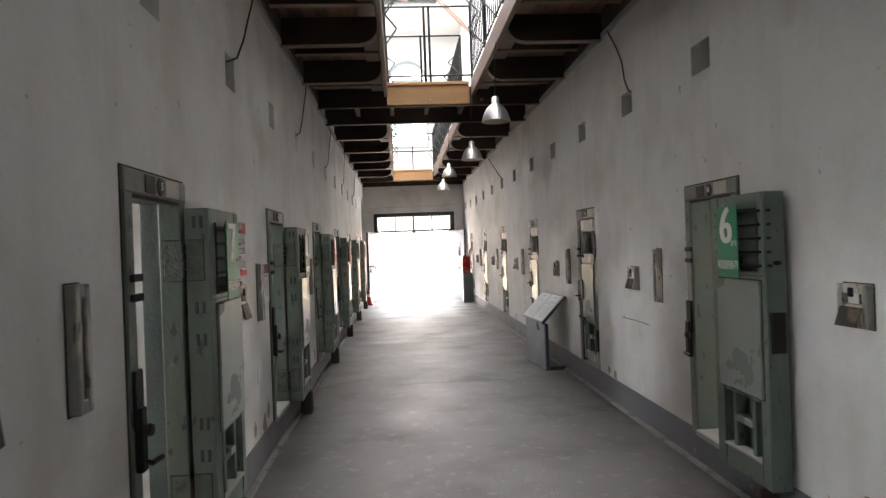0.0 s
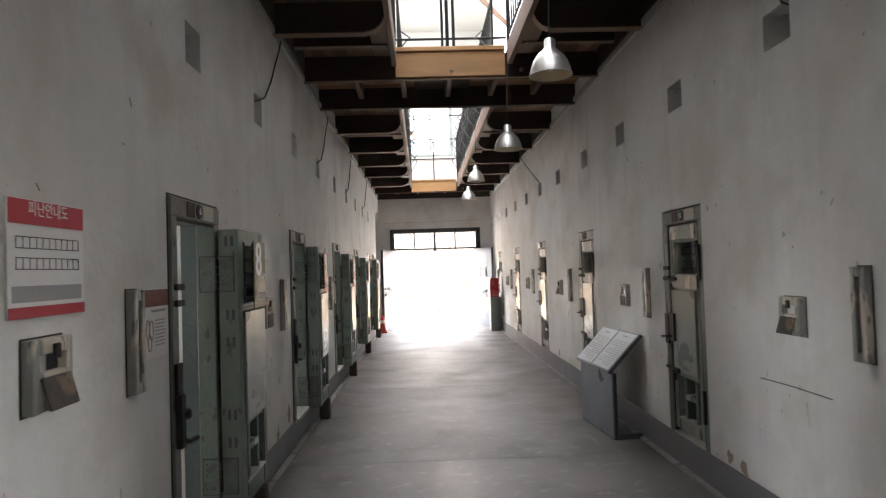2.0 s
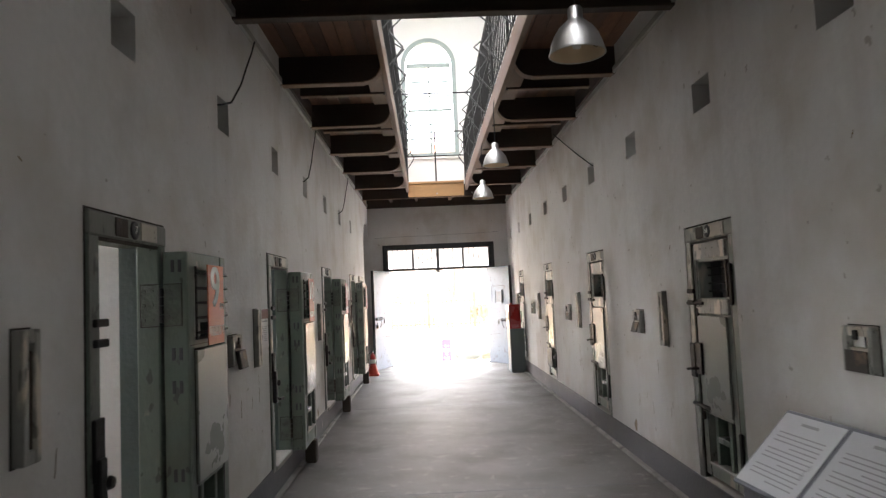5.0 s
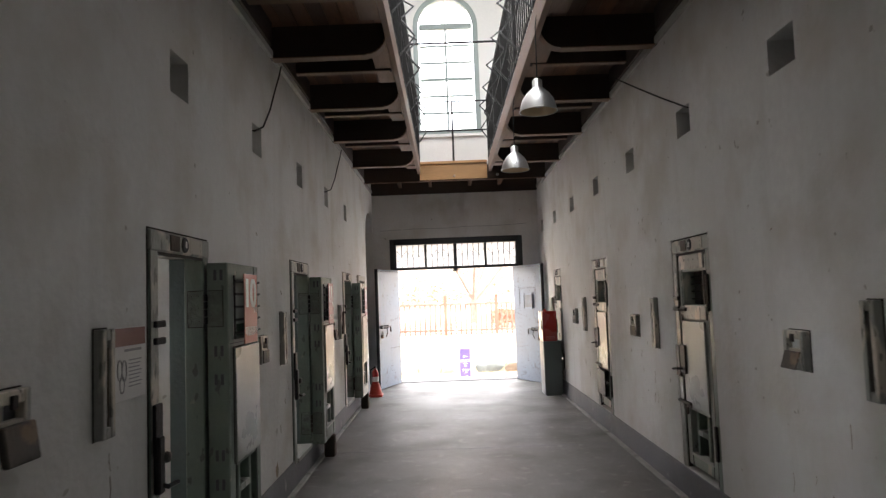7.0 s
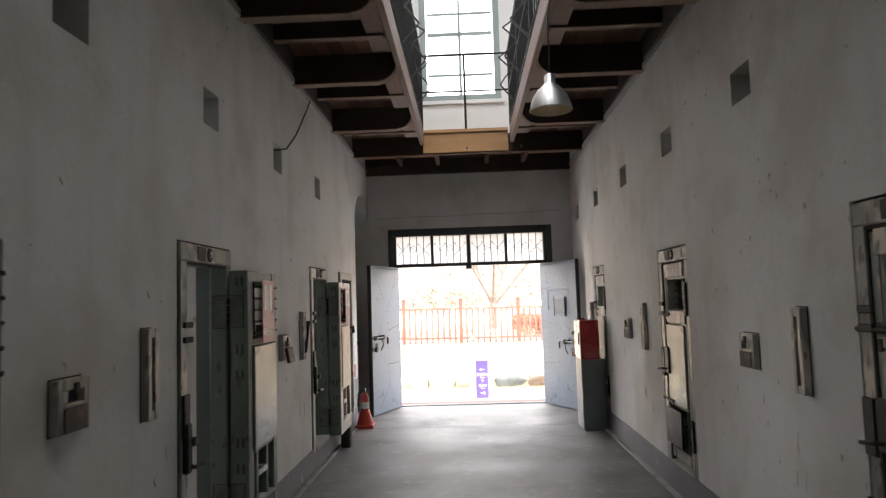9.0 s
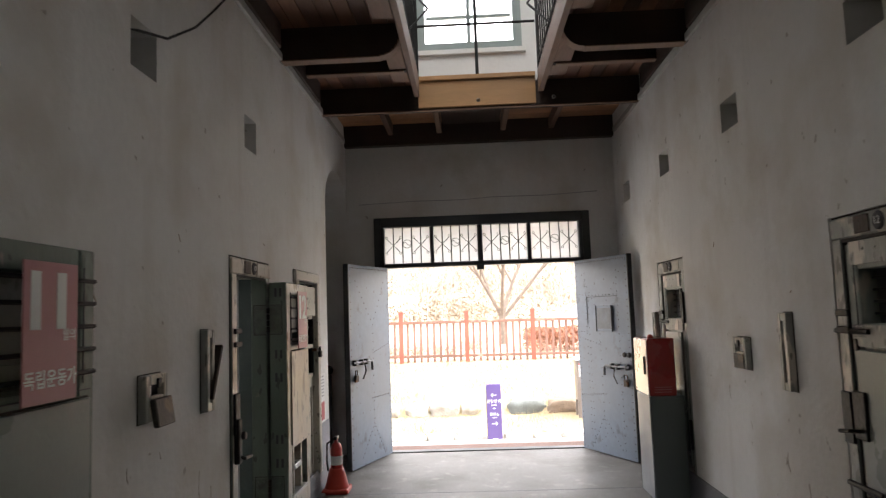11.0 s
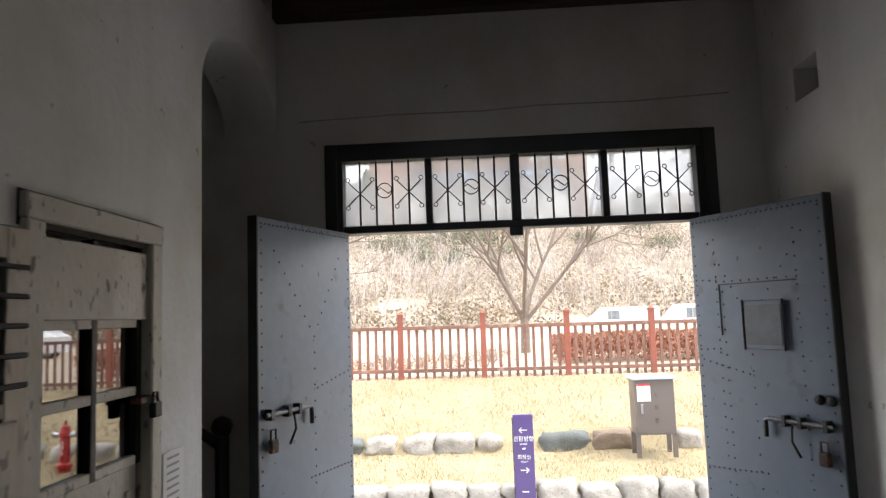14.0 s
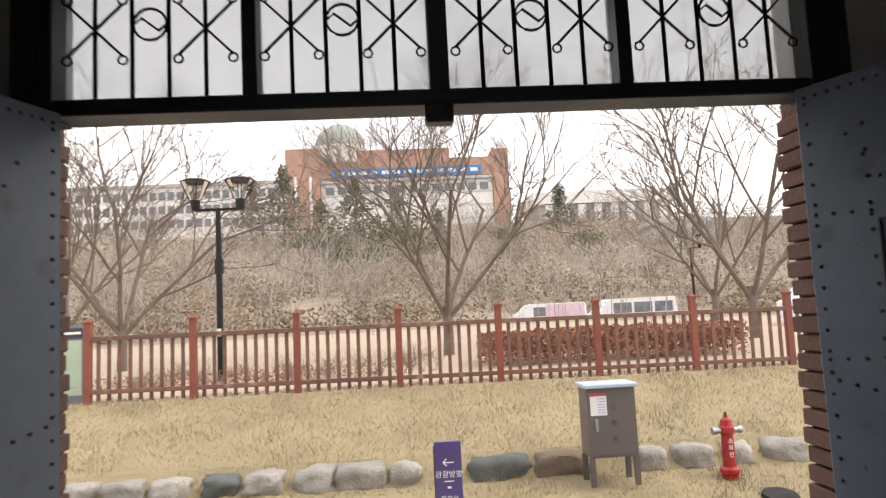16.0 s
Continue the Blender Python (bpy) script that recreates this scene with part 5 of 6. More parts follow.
for y0, y1 in ((-HALF + 0.02, -0.015), (0.015, HALF - 0.02)):
    part("text_panel", block(0.02, y0, 0.0225, 0.435, y1, 0.028, 0.001), STANDPAPER, top, "pale printed panel")
    part("print_heading", block(0.385, y0 + 0.16, 0.0282, 0.40, y1 - 0.16, 0.0286, 0), GREYINK, top)
    for k in range(12):
        part("print_line", block(0.06 + 0.024 * k, y0 + 0.05, 0.0282, 0.067 + 0.024 * k, y1 - (0.05 if k % 4 else 0.2), 0.0286, 0), GREYINK, top)

# ---- hydrant cabinet by the exit, cone and extinguisher ----
t = thing("hydrant_cabinet", "grey-green floor cabinet with red box and steel door", "cabinet")
part("base_box", block(2.905, 18.72, 0.0, 3.18, 19.16, 0.853, 0.006), GREY_CAB, t, "dark grey-green base")
part("red_box", block(2.90, 18.715, 0.855, 3.12, 19.17, 1.328, 0.006), RED, t, "red enamel upper box")
part("steel_door", block(2.892, 18.73, 0.862, 2.899, 19.16, 1.32, 0.002), BRASSY, t, "polished steel door")
part("handle", block(2.88, 18.79, 1.03, 2.892, 18.81, 1.18, 0.003), INK, t)
part("base_side", block(2.896, 18.73, 0.01, 2.904, 19.15, 0.85, 0.002), LECTERN, t)
for k in range(3):
    part("print", block(2.94, 18.711, 0.885 + 0.02 * k, 3.08, 18.7145, 0.89 + 0.02 * k, 0), SIGN_PINK, t)
bm = lathe(bmesh.new(), [(0.026, 0), (0.026, 0.01), (0.022, 0.022), (0.012, 0.032), (0, 0.035)], pose(2.95, 18.80, 1.329), 16)
part("alarm_dome", bm, CONE_RED, t, "small red alarm dome", smooth=True)

t = thing("extinguisher", "red fire extinguisher on a red cone shaped stand", "extinguisher")
o = Vector((0.15, 19.32, 0))
part("stand_base", block(o.x - 0.12, o.y - 0.12, 0, o.x + 0.12, o.y + 0.12, 0.045, 0.01), CONE_RED, t)
part("stand_cone", lathe(bmesh.new(), [(0.11, 0.045), (0.07, 0.2), (0.065, 0.22), (0, 0.22)], pose(*o), 20), CONE_RED, t, "red plastic stand", smooth=True)
part("bottle", lathe(bmesh.new(), [(0.055, 0.16), (0.055, 0.39), (0.04, 0.435), (0.018, 0.45), (0.018, 0.48), (0, 0.48)], pose(*o), 18), RED, t, smooth=True)
part("label_band", lathe(bmesh.new(), [(0.0565, 0.25), (0.0565, 0.33)], pose(*o), 18), PAPER, t)
part("valve", block(o.x - 0.015, o.y - 0.05, 0.475, o.x + 0.015, o.y + 0.06, 0.505, 0.004), IRON, t)
part("hose", tube(bmesh.new(), [(o.x, o.y - 0.03, 0.49), (o.x - 0.07, o.y - 0.06, 0.45), (o.x - 0.08, o.y - 0.05, 0.3), (o.x - 0.07, o.y - 0.04, 0.2)], 0.01, 6), RUBBER, t)

# stair rail in the lobby
t = thing("stair_rail", "dark stair handrail with round newel post", "railing")
part("newel", tube(bmesh.new(), [(-0.12, 20.3, 0), (-0.12, 20.3, 0.98)], 0.04, 8), IRON, t)
part("newel_ball", lathe(bmesh.new(), [(0, -0.06), (0.045, -0.04), (0.06, 0), (0.045, 0.04), (0, 0.06)], pose(-0.12, 20.3, 1.03), 14), IRON, t, smooth=True)
part("handrail", tube(bmesh.new(), [(-0.12, 20.3, 0.92), (-1.6, 20.3, 1.9)], 0.03, 6), IRON, t)
part("string_board", tube(bmesh.new(), [(-0.3, 20.3, 0.2), (-1.9, 20.3, 1.25)], 0.12, 4), FRAME_DARK, t)

# chipped plaster at the near door and along the skirting
rng = random.Random(4)
for y, z, s in ((1.87, 0.52, 0.07), (1.84, 0.34, 0.10), (1.75, 0.27, 0.05), (4.75, 0.36, 0.07), (4.6, 0.28, 0.09), (4.25, 0.33, 0.05), (7.3, 0.27, 0.06), (7.75, 0.35, 0.07), (13.3, 0.3, 0.05)):
    bm = bmesh.new()
    n = 14
    bm.faces.new([bm.verts.new((0.0025, y + s * (0.5 + 0.6 * rng.random()) * math.cos(6.283 * k / n), max(0.238, z + 1.4 * s * (0.5 + 0.6 * rng.random()) * math.sin(6.283 * k / n)))) for k in range(n)])
    setting("plaster_chip", bm, CHIP)
for y, z, s in ((2.2, 0.33, 0.07), (6.1, 0.3, 0.05), (5.9, 0.27, 0.06), (11.7, 0.3, 0.06)):
    bm = bmesh.new()
    bm.faces.new([bm.verts.new((W - 0.0025, y + s * (0.5 + 0.6 * rng.random()) * math.cos(6.283 * k / 12), max(0.238, z + s * (0.5 + 0.6 * rng.random()) * math.sin(6.283 * k / 12)))) for k in range(12)])
    setting("plaster_chip", bm, CHIP)

# fine scratches and drip marks in the plaster under the wall boxes and beside the frames
rs = random.Random(31)
bm = bmesh.new()
for x, ys in ((0.0005, (3.8, 4.5, 6.9, 7.5, 9.9, 10.5, 12.8, 13.5, 15.9, 16.5, 17.9)), (W - 0.0005, (5.3, 7.6, 8.3, 10.75, 11.4, 13.8, 14.5, 16.9, 17.5))):
    for yc in ys:
        for k in range(2 if yc < 9 else 3):
            y, z, h = yc + rs.uniform(-0.28, 0.28), rs.uniform(0.55, 1.12), rs.uniform(0.03, 0.12)
            tube(bm, [(x, y, z), (x, y + rs.uniform(-0.012, 0.012), z - h * 0.5), (x, y + rs.uniform(-0.02, 0.02), z - h)], rs.uniform(0.001, 0.0024), 4)
        for k in range(1):
            y, z = yc + rs.uniform(-0.5, 0.5), rs.uniform(1.5, 2.4)
            tube(bm, [(x, y, z), (x, y + 0.02, z - rs.uniform(0.01, 0.04))], 0.003, 4)
tagged(part("plaster_scratches", bm, CHIP, None, "thin brown scratches in the wall plaster"), "", "scratches", kind="stuff")

# brick jambs outside the exit
k = 0
for x0, x1 in ((0.13, 0.285), (2.868, 3.02)):
    for c in range(33):
        z = 0.0 + c * 0.066
        dx = 0.006 * ((c * 7) % 3 - 1)
        b = block(x0 + (dx if x0 > 1 else 0), 21.16, z + 0.004, x1 + (dx if x0 < 1 else 0), 21.415, z + 0.060, 0.004)
        setting("brick", b, BRICK)

# ---- outside: ground, terraces and lawn ----
prof = [(21.13, -0.012, 0), (21.75, -0.012, 0), (21.76, -1.0, 0), (26.12, -1.0, 0), (26.14, -0.99, 1), (26.5, -0.80, 1), (27.7, -0.60, 1), (28.05, -0.30, 1), (28.6, -0.12, 1), (30.4, 0.33, 1), (31.5, 0.37, 2), (50.0, 0.5, 2),
        (58.0, 1.0, 3), (75.0, 4.2, 3), (100.0, 9.0, 3), (125.0, 14.5, 3), (170.0, 20.0, 3), (400.0, 40.0, 3), (1500.0, 46.0, 3)]
xs = [-900, -300, -120, -60, -30, -15, -8, -4, 0, 4, 8, 15, 30, 60, 120, 300, 900]
verts, faces, mats = [], [], []
for y, z, k in prof:
    for x in xs:
        dz = 0 if y < 31 else (noise.noise(Vector((x * 0.03, y * 0.03, 0))) * min(4.0, (y - 31) * 0.03))
        verts.append((x, y, z + dz))
n = len(xs)
for j in range(len(prof) - 1):
    for i in range(n - 1):
        faces.append((j * n + i, j * n + i + 1, (j + 1) * n + i + 1, (j + 1) * n + i))
        mats.append(prof[j + 1][2] if prof[j][2] != prof[j + 1][2] else prof[j][2])
me = bpy.data.meshes.new("ground")
me.from_pydata(verts, [], faces)
for m in (PAVE, LAWN, PATHMAT, BRUSH):
    me.materials.append(m)
me.polygons.foreach_set("material_index", mats)
tagged(new("ground", me), "paved strip, dry lawn terraces, sandy path and brush hill", kind="structure")
setting("ground_behind", block(-900, -900, -1.3, 900, 21.75, -1.05, 0), PAVE)


def lawn_height(y):
    for (ya, za, _), (yb, zb, _) in zip(prof, prof[1:]):
        if ya <= y <= yb:
            return za + (zb - za) * (y - ya) / (yb - ya)
    return 0.4


# dry grass as loose blades
nr = np.random.RandomState(3)
N = 70000
gx, gy = nr.uniform(-6.5, 9.5, N), nr.uniform(26.2, 30.9, N)
gz = np.array([lawn_height(v) for v in gy])
clump = np.array([noise.noise(Vector((a * 1.3, b * 1.3, 0))) for a, b in zip(gx, gy)])
h = nr.uniform(0.03, 0.075, N) * (1 + 0.8 * clump)
an, le = nr.uniform(0, 6.283, N), nr.uniform(0.01, 0.05, N)
wd = nr.uniform(0.003, 0.006, N)
v = np.empty((N, 3, 3))
v[:, 0] = np.stack([gx - wd * np.cos(an), gy - wd * np.sin(an), gz - 0.005], 1)
v[:, 1] = np.stack([gx + wd * np.cos(an), gy + wd * np.sin(an), gz - 0.005], 1)
v[:, 2] = np.stack([gx + le * np.sin(an * 3), gy + le * np.cos(an * 3), gz + np.maximum(h, 0.012)], 1)
me = bpy.data.meshes.new("grass")
me.from_pydata([tuple(p) for p in v.reshape(-1, 3)], [], [(3 * i, 3 * i + 1, 3 * i + 2) for i in range(N)])
me.materials.append(BLADE)
tagged(new("grass", me), "short dry yellow winter grass on the terraces", "grass", kind="stuff")


def boulder(x, y, z, w, d, h, material, seed, label):
    bm = bmesh.new()
    bmesh.ops.create_icosphere(bm, subdivisions=3, radius=1)
    for vt in bm.verts:
        p = vt.co.copy()
        q = p / max(abs(p.x), abs(p.y), abs(p.z)) * 0.86
        p = p.lerp(q, 0.86)
        p *= 1 + 0.24 * noise.noise(p * 1.2 + Vector((seed * 3.7, 0, 0))) + 0.14 * noise.noise(p * 2.7 + Vector((0, seed, 0))) + 0.09 * noise.noise(p * 6 + Vector((0, seed, 2)))
        vt.co = Vector((p.x * w / 1.8, p.y * d / 1.8, p.z * h / 1.75))
    ob = part("boulder", bm, material, None, label, smooth=True)
    ob.matrix_basis = pose(x, y, z + h * 0.32, 0, 0, (seed * 37) % 14 - 7)
    return tagged(ob, "", "boulder", "boulder edging")


px = [(-2.9, -2.42), (-2.34, -1.85), (-1.76, -1.3), (-1.15, -0.7), (-0.62, -0.14), (-0.04, 0.48), (0.5, 1.1), (1.17, 1.58), (2.18, 2.95), (3.03, 3.68), (4.36, 4.74), (4.84, 5.32), (5.5, 5.85), (6.05, 6.6), (-3.6, -3.0), (-4.3, -3.7), (6.8, 7.3)]
for k, (a, b) in enumerate(px):
    dark = k in (3, 8)
    brown = k == 9
    hh = 0.27 if k < 5 else 0.36
    boulder((a + b) / 2, 27.9, -0.575 if k < 5 else -0.63, (b - a) * 1.04, 0.42, hh, ROCK_DARK if dark else ROCK_BROWN if brown else ROCK, k + 1,
            "dark grey boulder set in dry grass" if dark else "brown boulder set in dry grass" if brown else "pale granite boulder set in dry grass")
x = -2.9
rr = random.Random(8)
while x < 6.5:
    w = rr.uniform(0.46, 0.72)
    boulder(x + w / 2, 26.28, -1.0, w * 0.97, 0.36, rr.uniform(0.27, 0.36), ROCK, int(x * 10) + 60, "pale granite kerb boulder beside paving")
    x += w

# fence
FY = 30.5
PICK = mesh_of("picket", block(-0.03, -0.012, 0, 0.03, 0.012, 0.99, 0.004), FENCE)
bm = block(-0.055, -0.055, -0.08, 0.055, 0.055, 1.32, 0.006)
bx(bm, -0.068, -0.068, 1.32, 0.068, 0.068, 1.35, 0.004)
r = bmesh.ops.create_cone(bm, cap_ends=True, segments=4, radius1=0.07, radius2=0.02, depth=0.05, matrix=pose(0, 0, 1.374, 0, 0, 45))
FPOST = mesh_of("fence_post", bm, FENCE_POST)
fence = thing("fence", "red stained timber picket fence on the lawn", "fence", pose(0, FY, 0.30, 0, 0.4, 0))
posts = [-3.73 + 1.685 * k for k in range(11)]
for a in posts:
    part("fence_post", FPOST, None, fence).matrix_basis = pose(a, 0, 0)
for a, b in zip(posts, posts[1:]):
    for z in (0.17, 1.03):
        part("rail", block(a + 0.055, -0.05, z, b - 0.055, -0.014, z + 0.07, 0.004), FENCE, fence)
    for k in range(1, 10):
        o = part("picket", PICK, None, fence)
        o.matrix_basis = pose(a + (b - a) * k / 10, 0, 0.04 + 0.01 * ((k * 7) % 3))

# direction sign
t = thing("direction_sign", "purple direction sign panel with white arrows and lettering", "sign", pose(1.82, 26.06, -1.0, 0, 0, -2))
part("panel", block(-0.135, -0.03, 0.02, 0.135, 0.03, 1.225, 0.004), PURPLE, t)
part("edge", block(-0.149, -0.028, 0.02, -0.136, 0.03, 1.19, 0.002), LECTERN_DARK, t)
part("foot", block(-0.17, -0.13, 0.0, 0.17, 0.13, 0.02, 0.004), FASCIA, t)
UP = Euler((radians(90), 0, 0)).to_matrix().to_4x4()
lettering("words", "관람방향", 0.075, WHITE, t, Matrix.Translation((0, -0.032, 0.90)) @ UP, 0.001)
lettering("words", "화장실", 0.065, WHITE, t, Matrix.Translation((0, -0.032, 0.66)) @ UP, 0.001)
lettering("words", "TOILET", 0.03, WHITE, t, Matrix.Translation((0, -0.032, 0.60)) @ UP, 0.001)
for z, s in ((1.02, -1), (0.49, 1)):
    bm = bmesh.new()
    bx(bm, -0.055, -0.034, z - 0.005, 0.055, -0.0305, z + 0.005)
    for q in (-1, 1):
        tube(bm, [(s * 0.055, -0.032, z), (s * 0.02, -0.032, z + q * 0.035)], 0.006, 4)
    part("arrow", bm, WHITE, t, "white arrow")
part("small_print", block(-0.05, -0.0335, 0.83, 0.05, -0.0305, 0.84, 0), WHITE, t)
part("small_print", block(-0.02, -0.0335, 0.765, 0.02, -0.0305, 0.785, 0), WHITE, t)
part("logo_bar", block(-0.045, -0.0335, 0.2, 0.045, -0.0305, 0.215, 0), WHITE, t)

# hose cabinet on legs
t = thing("hose_cabinet", "brown metal hose cabinet on legs with blue-grey lid", "cabinet", pose(3.88, 27.4, -0.635))
part("body", block(-0.295, -0.2, 0.34, 0.295, 0.2, 1.16, 0.006), BROWNMETAL, t)
part("lid", block(-0.328, -0.23, 1.161, 0.328, 0.23, 1.21, 0.01), BLUELID, t, "blue-grey metal lid")
for sx in (-1, 1):
    for sy in (-1, 1):
        bm = block(sx * 0.27 - 0.035, sy * 0.17 - 0.02, 0.0, sx * 0.27 + 0.035, sy * 0.17 + 0.02, 0.342, 0.004)
        part("leg", bm, BROWNMETAL, t)
part("door_line", block(-0.29, -0.204, 0.37, 0.29, -0.2005, 0.372, 0), INK, t)
part("label_sheet", block(-0.26, -0.205, 0.84, -0.06, -0.2005, 1.1, 0), PAPER, t, "white instruction sheet")
part("label_heading", block(-0.26, -0.207, 1.07, -0.06, -0.2055, 1.1, 0), REDINK, t)
for k in range(6):
    part("label_print", block(-0.17, -0.207, 0.87 + 0.033 * k, -0.08, -0.2055, 0.876 + 0.033 * k, 0), BANNER, t)
part("handle", block(-0.215, -0.215, 0.65, -0.175, -0.2005, 0.80, 0.006), STEEL, t, "pale recessed handle")
for ch, z in (("소", 0.93), ("화", 0.74), ("전", 0.55)):
    lettering("character", ch, 0.075, INK, t, Matrix.Translation((0.02, -0.2025, z)) @ UP, 0.001)

# pillar hydrant
t = thing("fire_hydrant", "red pillar fire hydrant with white lettering", "hydrant", pose(5.34, 27.35, -0.85) @ Matrix.Diagonal((0.92, 0.92, 0.92, 1)))
part("barrel", lathe(bmesh.new(), [(0.11, 0.0), (0.11, 0.26), (0.13, 0.28), (0.13, 0.33), (0.085, 0.36), (0.08, 0.78), (0.1, 0.8), (0.1, 0.87), (0.085, 0.9), (0.07, 0.97), (0.03, 1.0), (0.025, 1.04), (0, 1.04)], sides=20), RED, t, smooth=False)
for s in (-1, 1):
    part("outlet", lathe(bmesh.new(), [(0.04, 0.0), (0.04, 0.1), (0.05, 0.1), (0.05, 0.15), (0, 0.15)], pose(s * 0.05, 0, 0.83, 0, s * 90, 0), 12), STEEL, t, "grey metal outlet cap")
part("cap_nut", tube(bmesh.new(), [(0, 0, 1.03), (0, 0, 1.07)], 0.02, 5), RUST, t)
for ch, z in (("소", 0.70), ("화", 0.61), ("전", 0.52)):
    lettering("character", ch, 0.075, WHITE, t, Matrix.Translation((0, -0.088, z)) @ UP, 0.001)
t = thing("manhole_cover", "round dark iron cover in dry grass", "cover", pose(5.62, 26.75, -0.745, 8))
part("lid", lathe(bmesh.new(), [(0.0, 0.035), (0.19, 0.035), (0.2, 0.02), (0.2, -0.02)], sides=24), IRON, t)

# information board and street lamps beyond the fence
t = thing("map_board", "green map board in a grey frame beside the fence", "board", pose(-4.25, 30.72, 0.36))
part("frame", block(-0.45, -0.03, 0.0, 0.4, 0.03, 1.27, 0.006), LECTERN, t)
part("map_sheet", block(-0.42, -0.034, 0.12, 0.34, -0.031, 1.02, 0), MAPGREEN, t, "pale green printed map")
part("title_band", block(-0.42, -0.034, 1.05, 0.36, -0.031, 1.22, 0), LECTERN_DARK, t)
part("title_words", block(0.05, -0.037, 1.12, 0.33, -0.035, 1.16, 0), WHITE, t)
part("map_outline", block(0.05, -0.037, 0.25, 0.25, -0.035, 0.255, 0), INK, t)


def street_lamp(x, y, z, s, label):
    t = thing("street_lamp", label, "street lamp", pose(x, y, z, 0, 0, 0) @ Matrix.Diagonal((s, s, s, 1)), "street lamps")
    part("pole", tube(bmesh.new(), [(0, 0, 0), (0, 0, 2.4), (0, 0, 3.48)], 0.07, 10, 0.05), IRON, t)
    part("collar", tube(bmesh.new(), [(0, 0, 2.15), (0, 0, 2.45)], 0.09, 10), IRON, t)
    part("notice", block(-0.04, -0.095, 0.9, 0.04, -0.075, 1.05, 0), PAPER, t)
    part("cross_arm", tube(bmesh.new(), [(-0.45, 0, 3.47), (0.45, 0, 3.47)], 0.03, 6), IRON, t)
    for q in (-1, 1):
        h = part("lamp_head", lathe(bmesh.new(), [(0, -0.1), (0.07, -0.1), (0.09, 0.0), (0.1, 0.12)], pose(q * 0.45, 0, 3.55), 12), IRON, t)
        part("lens", lathe(bmesh.new(), [(0.1, 0.12), (0.27, 0.5)], pose(q * 0.45, 0, 3.55), 12), CLEAR, t)
        for k in range(4):
            a = 1.5708 * k + 0.4
            part("strut", tube(bmesh.new(), [(q * 0.45 + 0.1 * math.cos(a), 0.1 * math.sin(a), 3.67), (q * 0.45 + 0.28 * math.cos(a), 0.28 * math.sin(a), 4.05)], 0.012, 4), IRON, t)
        part("hood", lathe(bmesh.new(), [(0.3, 0.49), (0.31, 0.51), (0.2, 0.56), (0, 0.58)], pose(q * 0.45, 0, 3.55), 16), IRON, t)


street_lamp(-2.26, 33.0, 0.39, 1.0, "black twin headed street lamp behind the fence")
street_lamp(14.9, 50.0, 0.5, 1.0, "black twin headed street lamp far along the path")


# ---- trees ----
def grow(bm, rng, p, d, length, r, depth, spread, up, twig_bm, kids=3):
    pts, q, dd = [p], p.copy(), d.copy()
    for k in range(4):
        dd = (dd + Vector((rng.uniform(-1, 1), rng.uniform(-1, 1), rng.uniform(-0.4, 1) * up)) * 0.13).normalized()
        q = q + dd * length / 4
        pts.append(q.copy())
    target = bm if depth > 1 else twig_bm
    tube(target, pts, r, 6 if depth > 3 else 4 if depth > 1 else 3, r * 0.62)
    if depth == 0:
        return
    for k in range(kids + (depth > 2)):
        f = 0.35 + 0.65 * (k + rng.random()) / (kids + 1)
        i = min(3, int(f * 4))
        base = pts[i].lerp(pts[i + 1], f * 4 - i)
        a = rng.uniform(0, 6.283)
        side = dd.orthogonal()
        side.rotate(Matrix.Rotation(a, 3, dd))
        nd = (dd + side * rng.uniform(0.45, 1.0) * spread + Vector((0, 0, 0.12 * up))).normalized()
        grow(bm, rng, base, nd, length * rng.uniform(0.55, 0.8), r * 0.55, depth - 1, spread, up, twig_bm, kids)


def bare_tree(x, y, z, height, seed, label, stems=3, depth=4):
    rng = random.Random(seed)
    t = thing("bare_tree", label, "tree", pose(x, y, z), "bare trees")
    bt, bc = bmesh.new(), bmesh.new()
    tube(bt, [(0, 0, -0.2), (0.02, 0, height * 0.1), (0.0, 0.03, height * 0.17)], height * 0.019, 8, height * 0.014)
    limbs = bmesh.new()
    for k in range(stems):
        a = 6.283 * k / stems + rng.uniform(-0.4, 0.4)
        d = Vector((math.cos(a) * 0.85, math.sin(a) * 0.5, 1)).normalized()
        grow(limbs, rng, Vector((0, 0, height * 0.12 + 0.02 * k)), d, height * 0.46, height * 0.0085, depth, 0.75, 0.7, bc)
    part("trunk", bt, BARK, t)
    part("branch_frame", limbs, BARK, t)
    part("crown", bc, TWIG, t)


bare_tree(2.5, 36.0, 0.4, 7.6, 11, "bare spreading winter tree beyond the fence", 5, 5)
bare_tree(-5.6, 36.5, 0.4, 7.4, 5, "bare multi stemmed winter tree behind the map board", 5, 5)
bare_tree(10.6, 36.5, 0.4, 8.4, 23, "bare winter tree with pale lower trunk", 4, 5)
bare_tree(14.0, 46.0, 0.5, 8.5, 31, "bare winter tree along the sandy path", 4, 3)
bare_tree(-11.0, 45.0, 0.5, 8.5, 37, "bare winter tree along the sandy path", 4, 3)


def hill(x, y):
    for (ya, za, _), (yb, zb, _) in zip(prof, prof[1:]):
        if ya <= y <= yb:
            z = za + (zb - za) * (y - ya) / (yb - ya)
            return z + noise.noise(Vector((x * 0.03, y * 0.03, 0))) * min(4.0, (y - 31) * 0.03)
    return 14.0


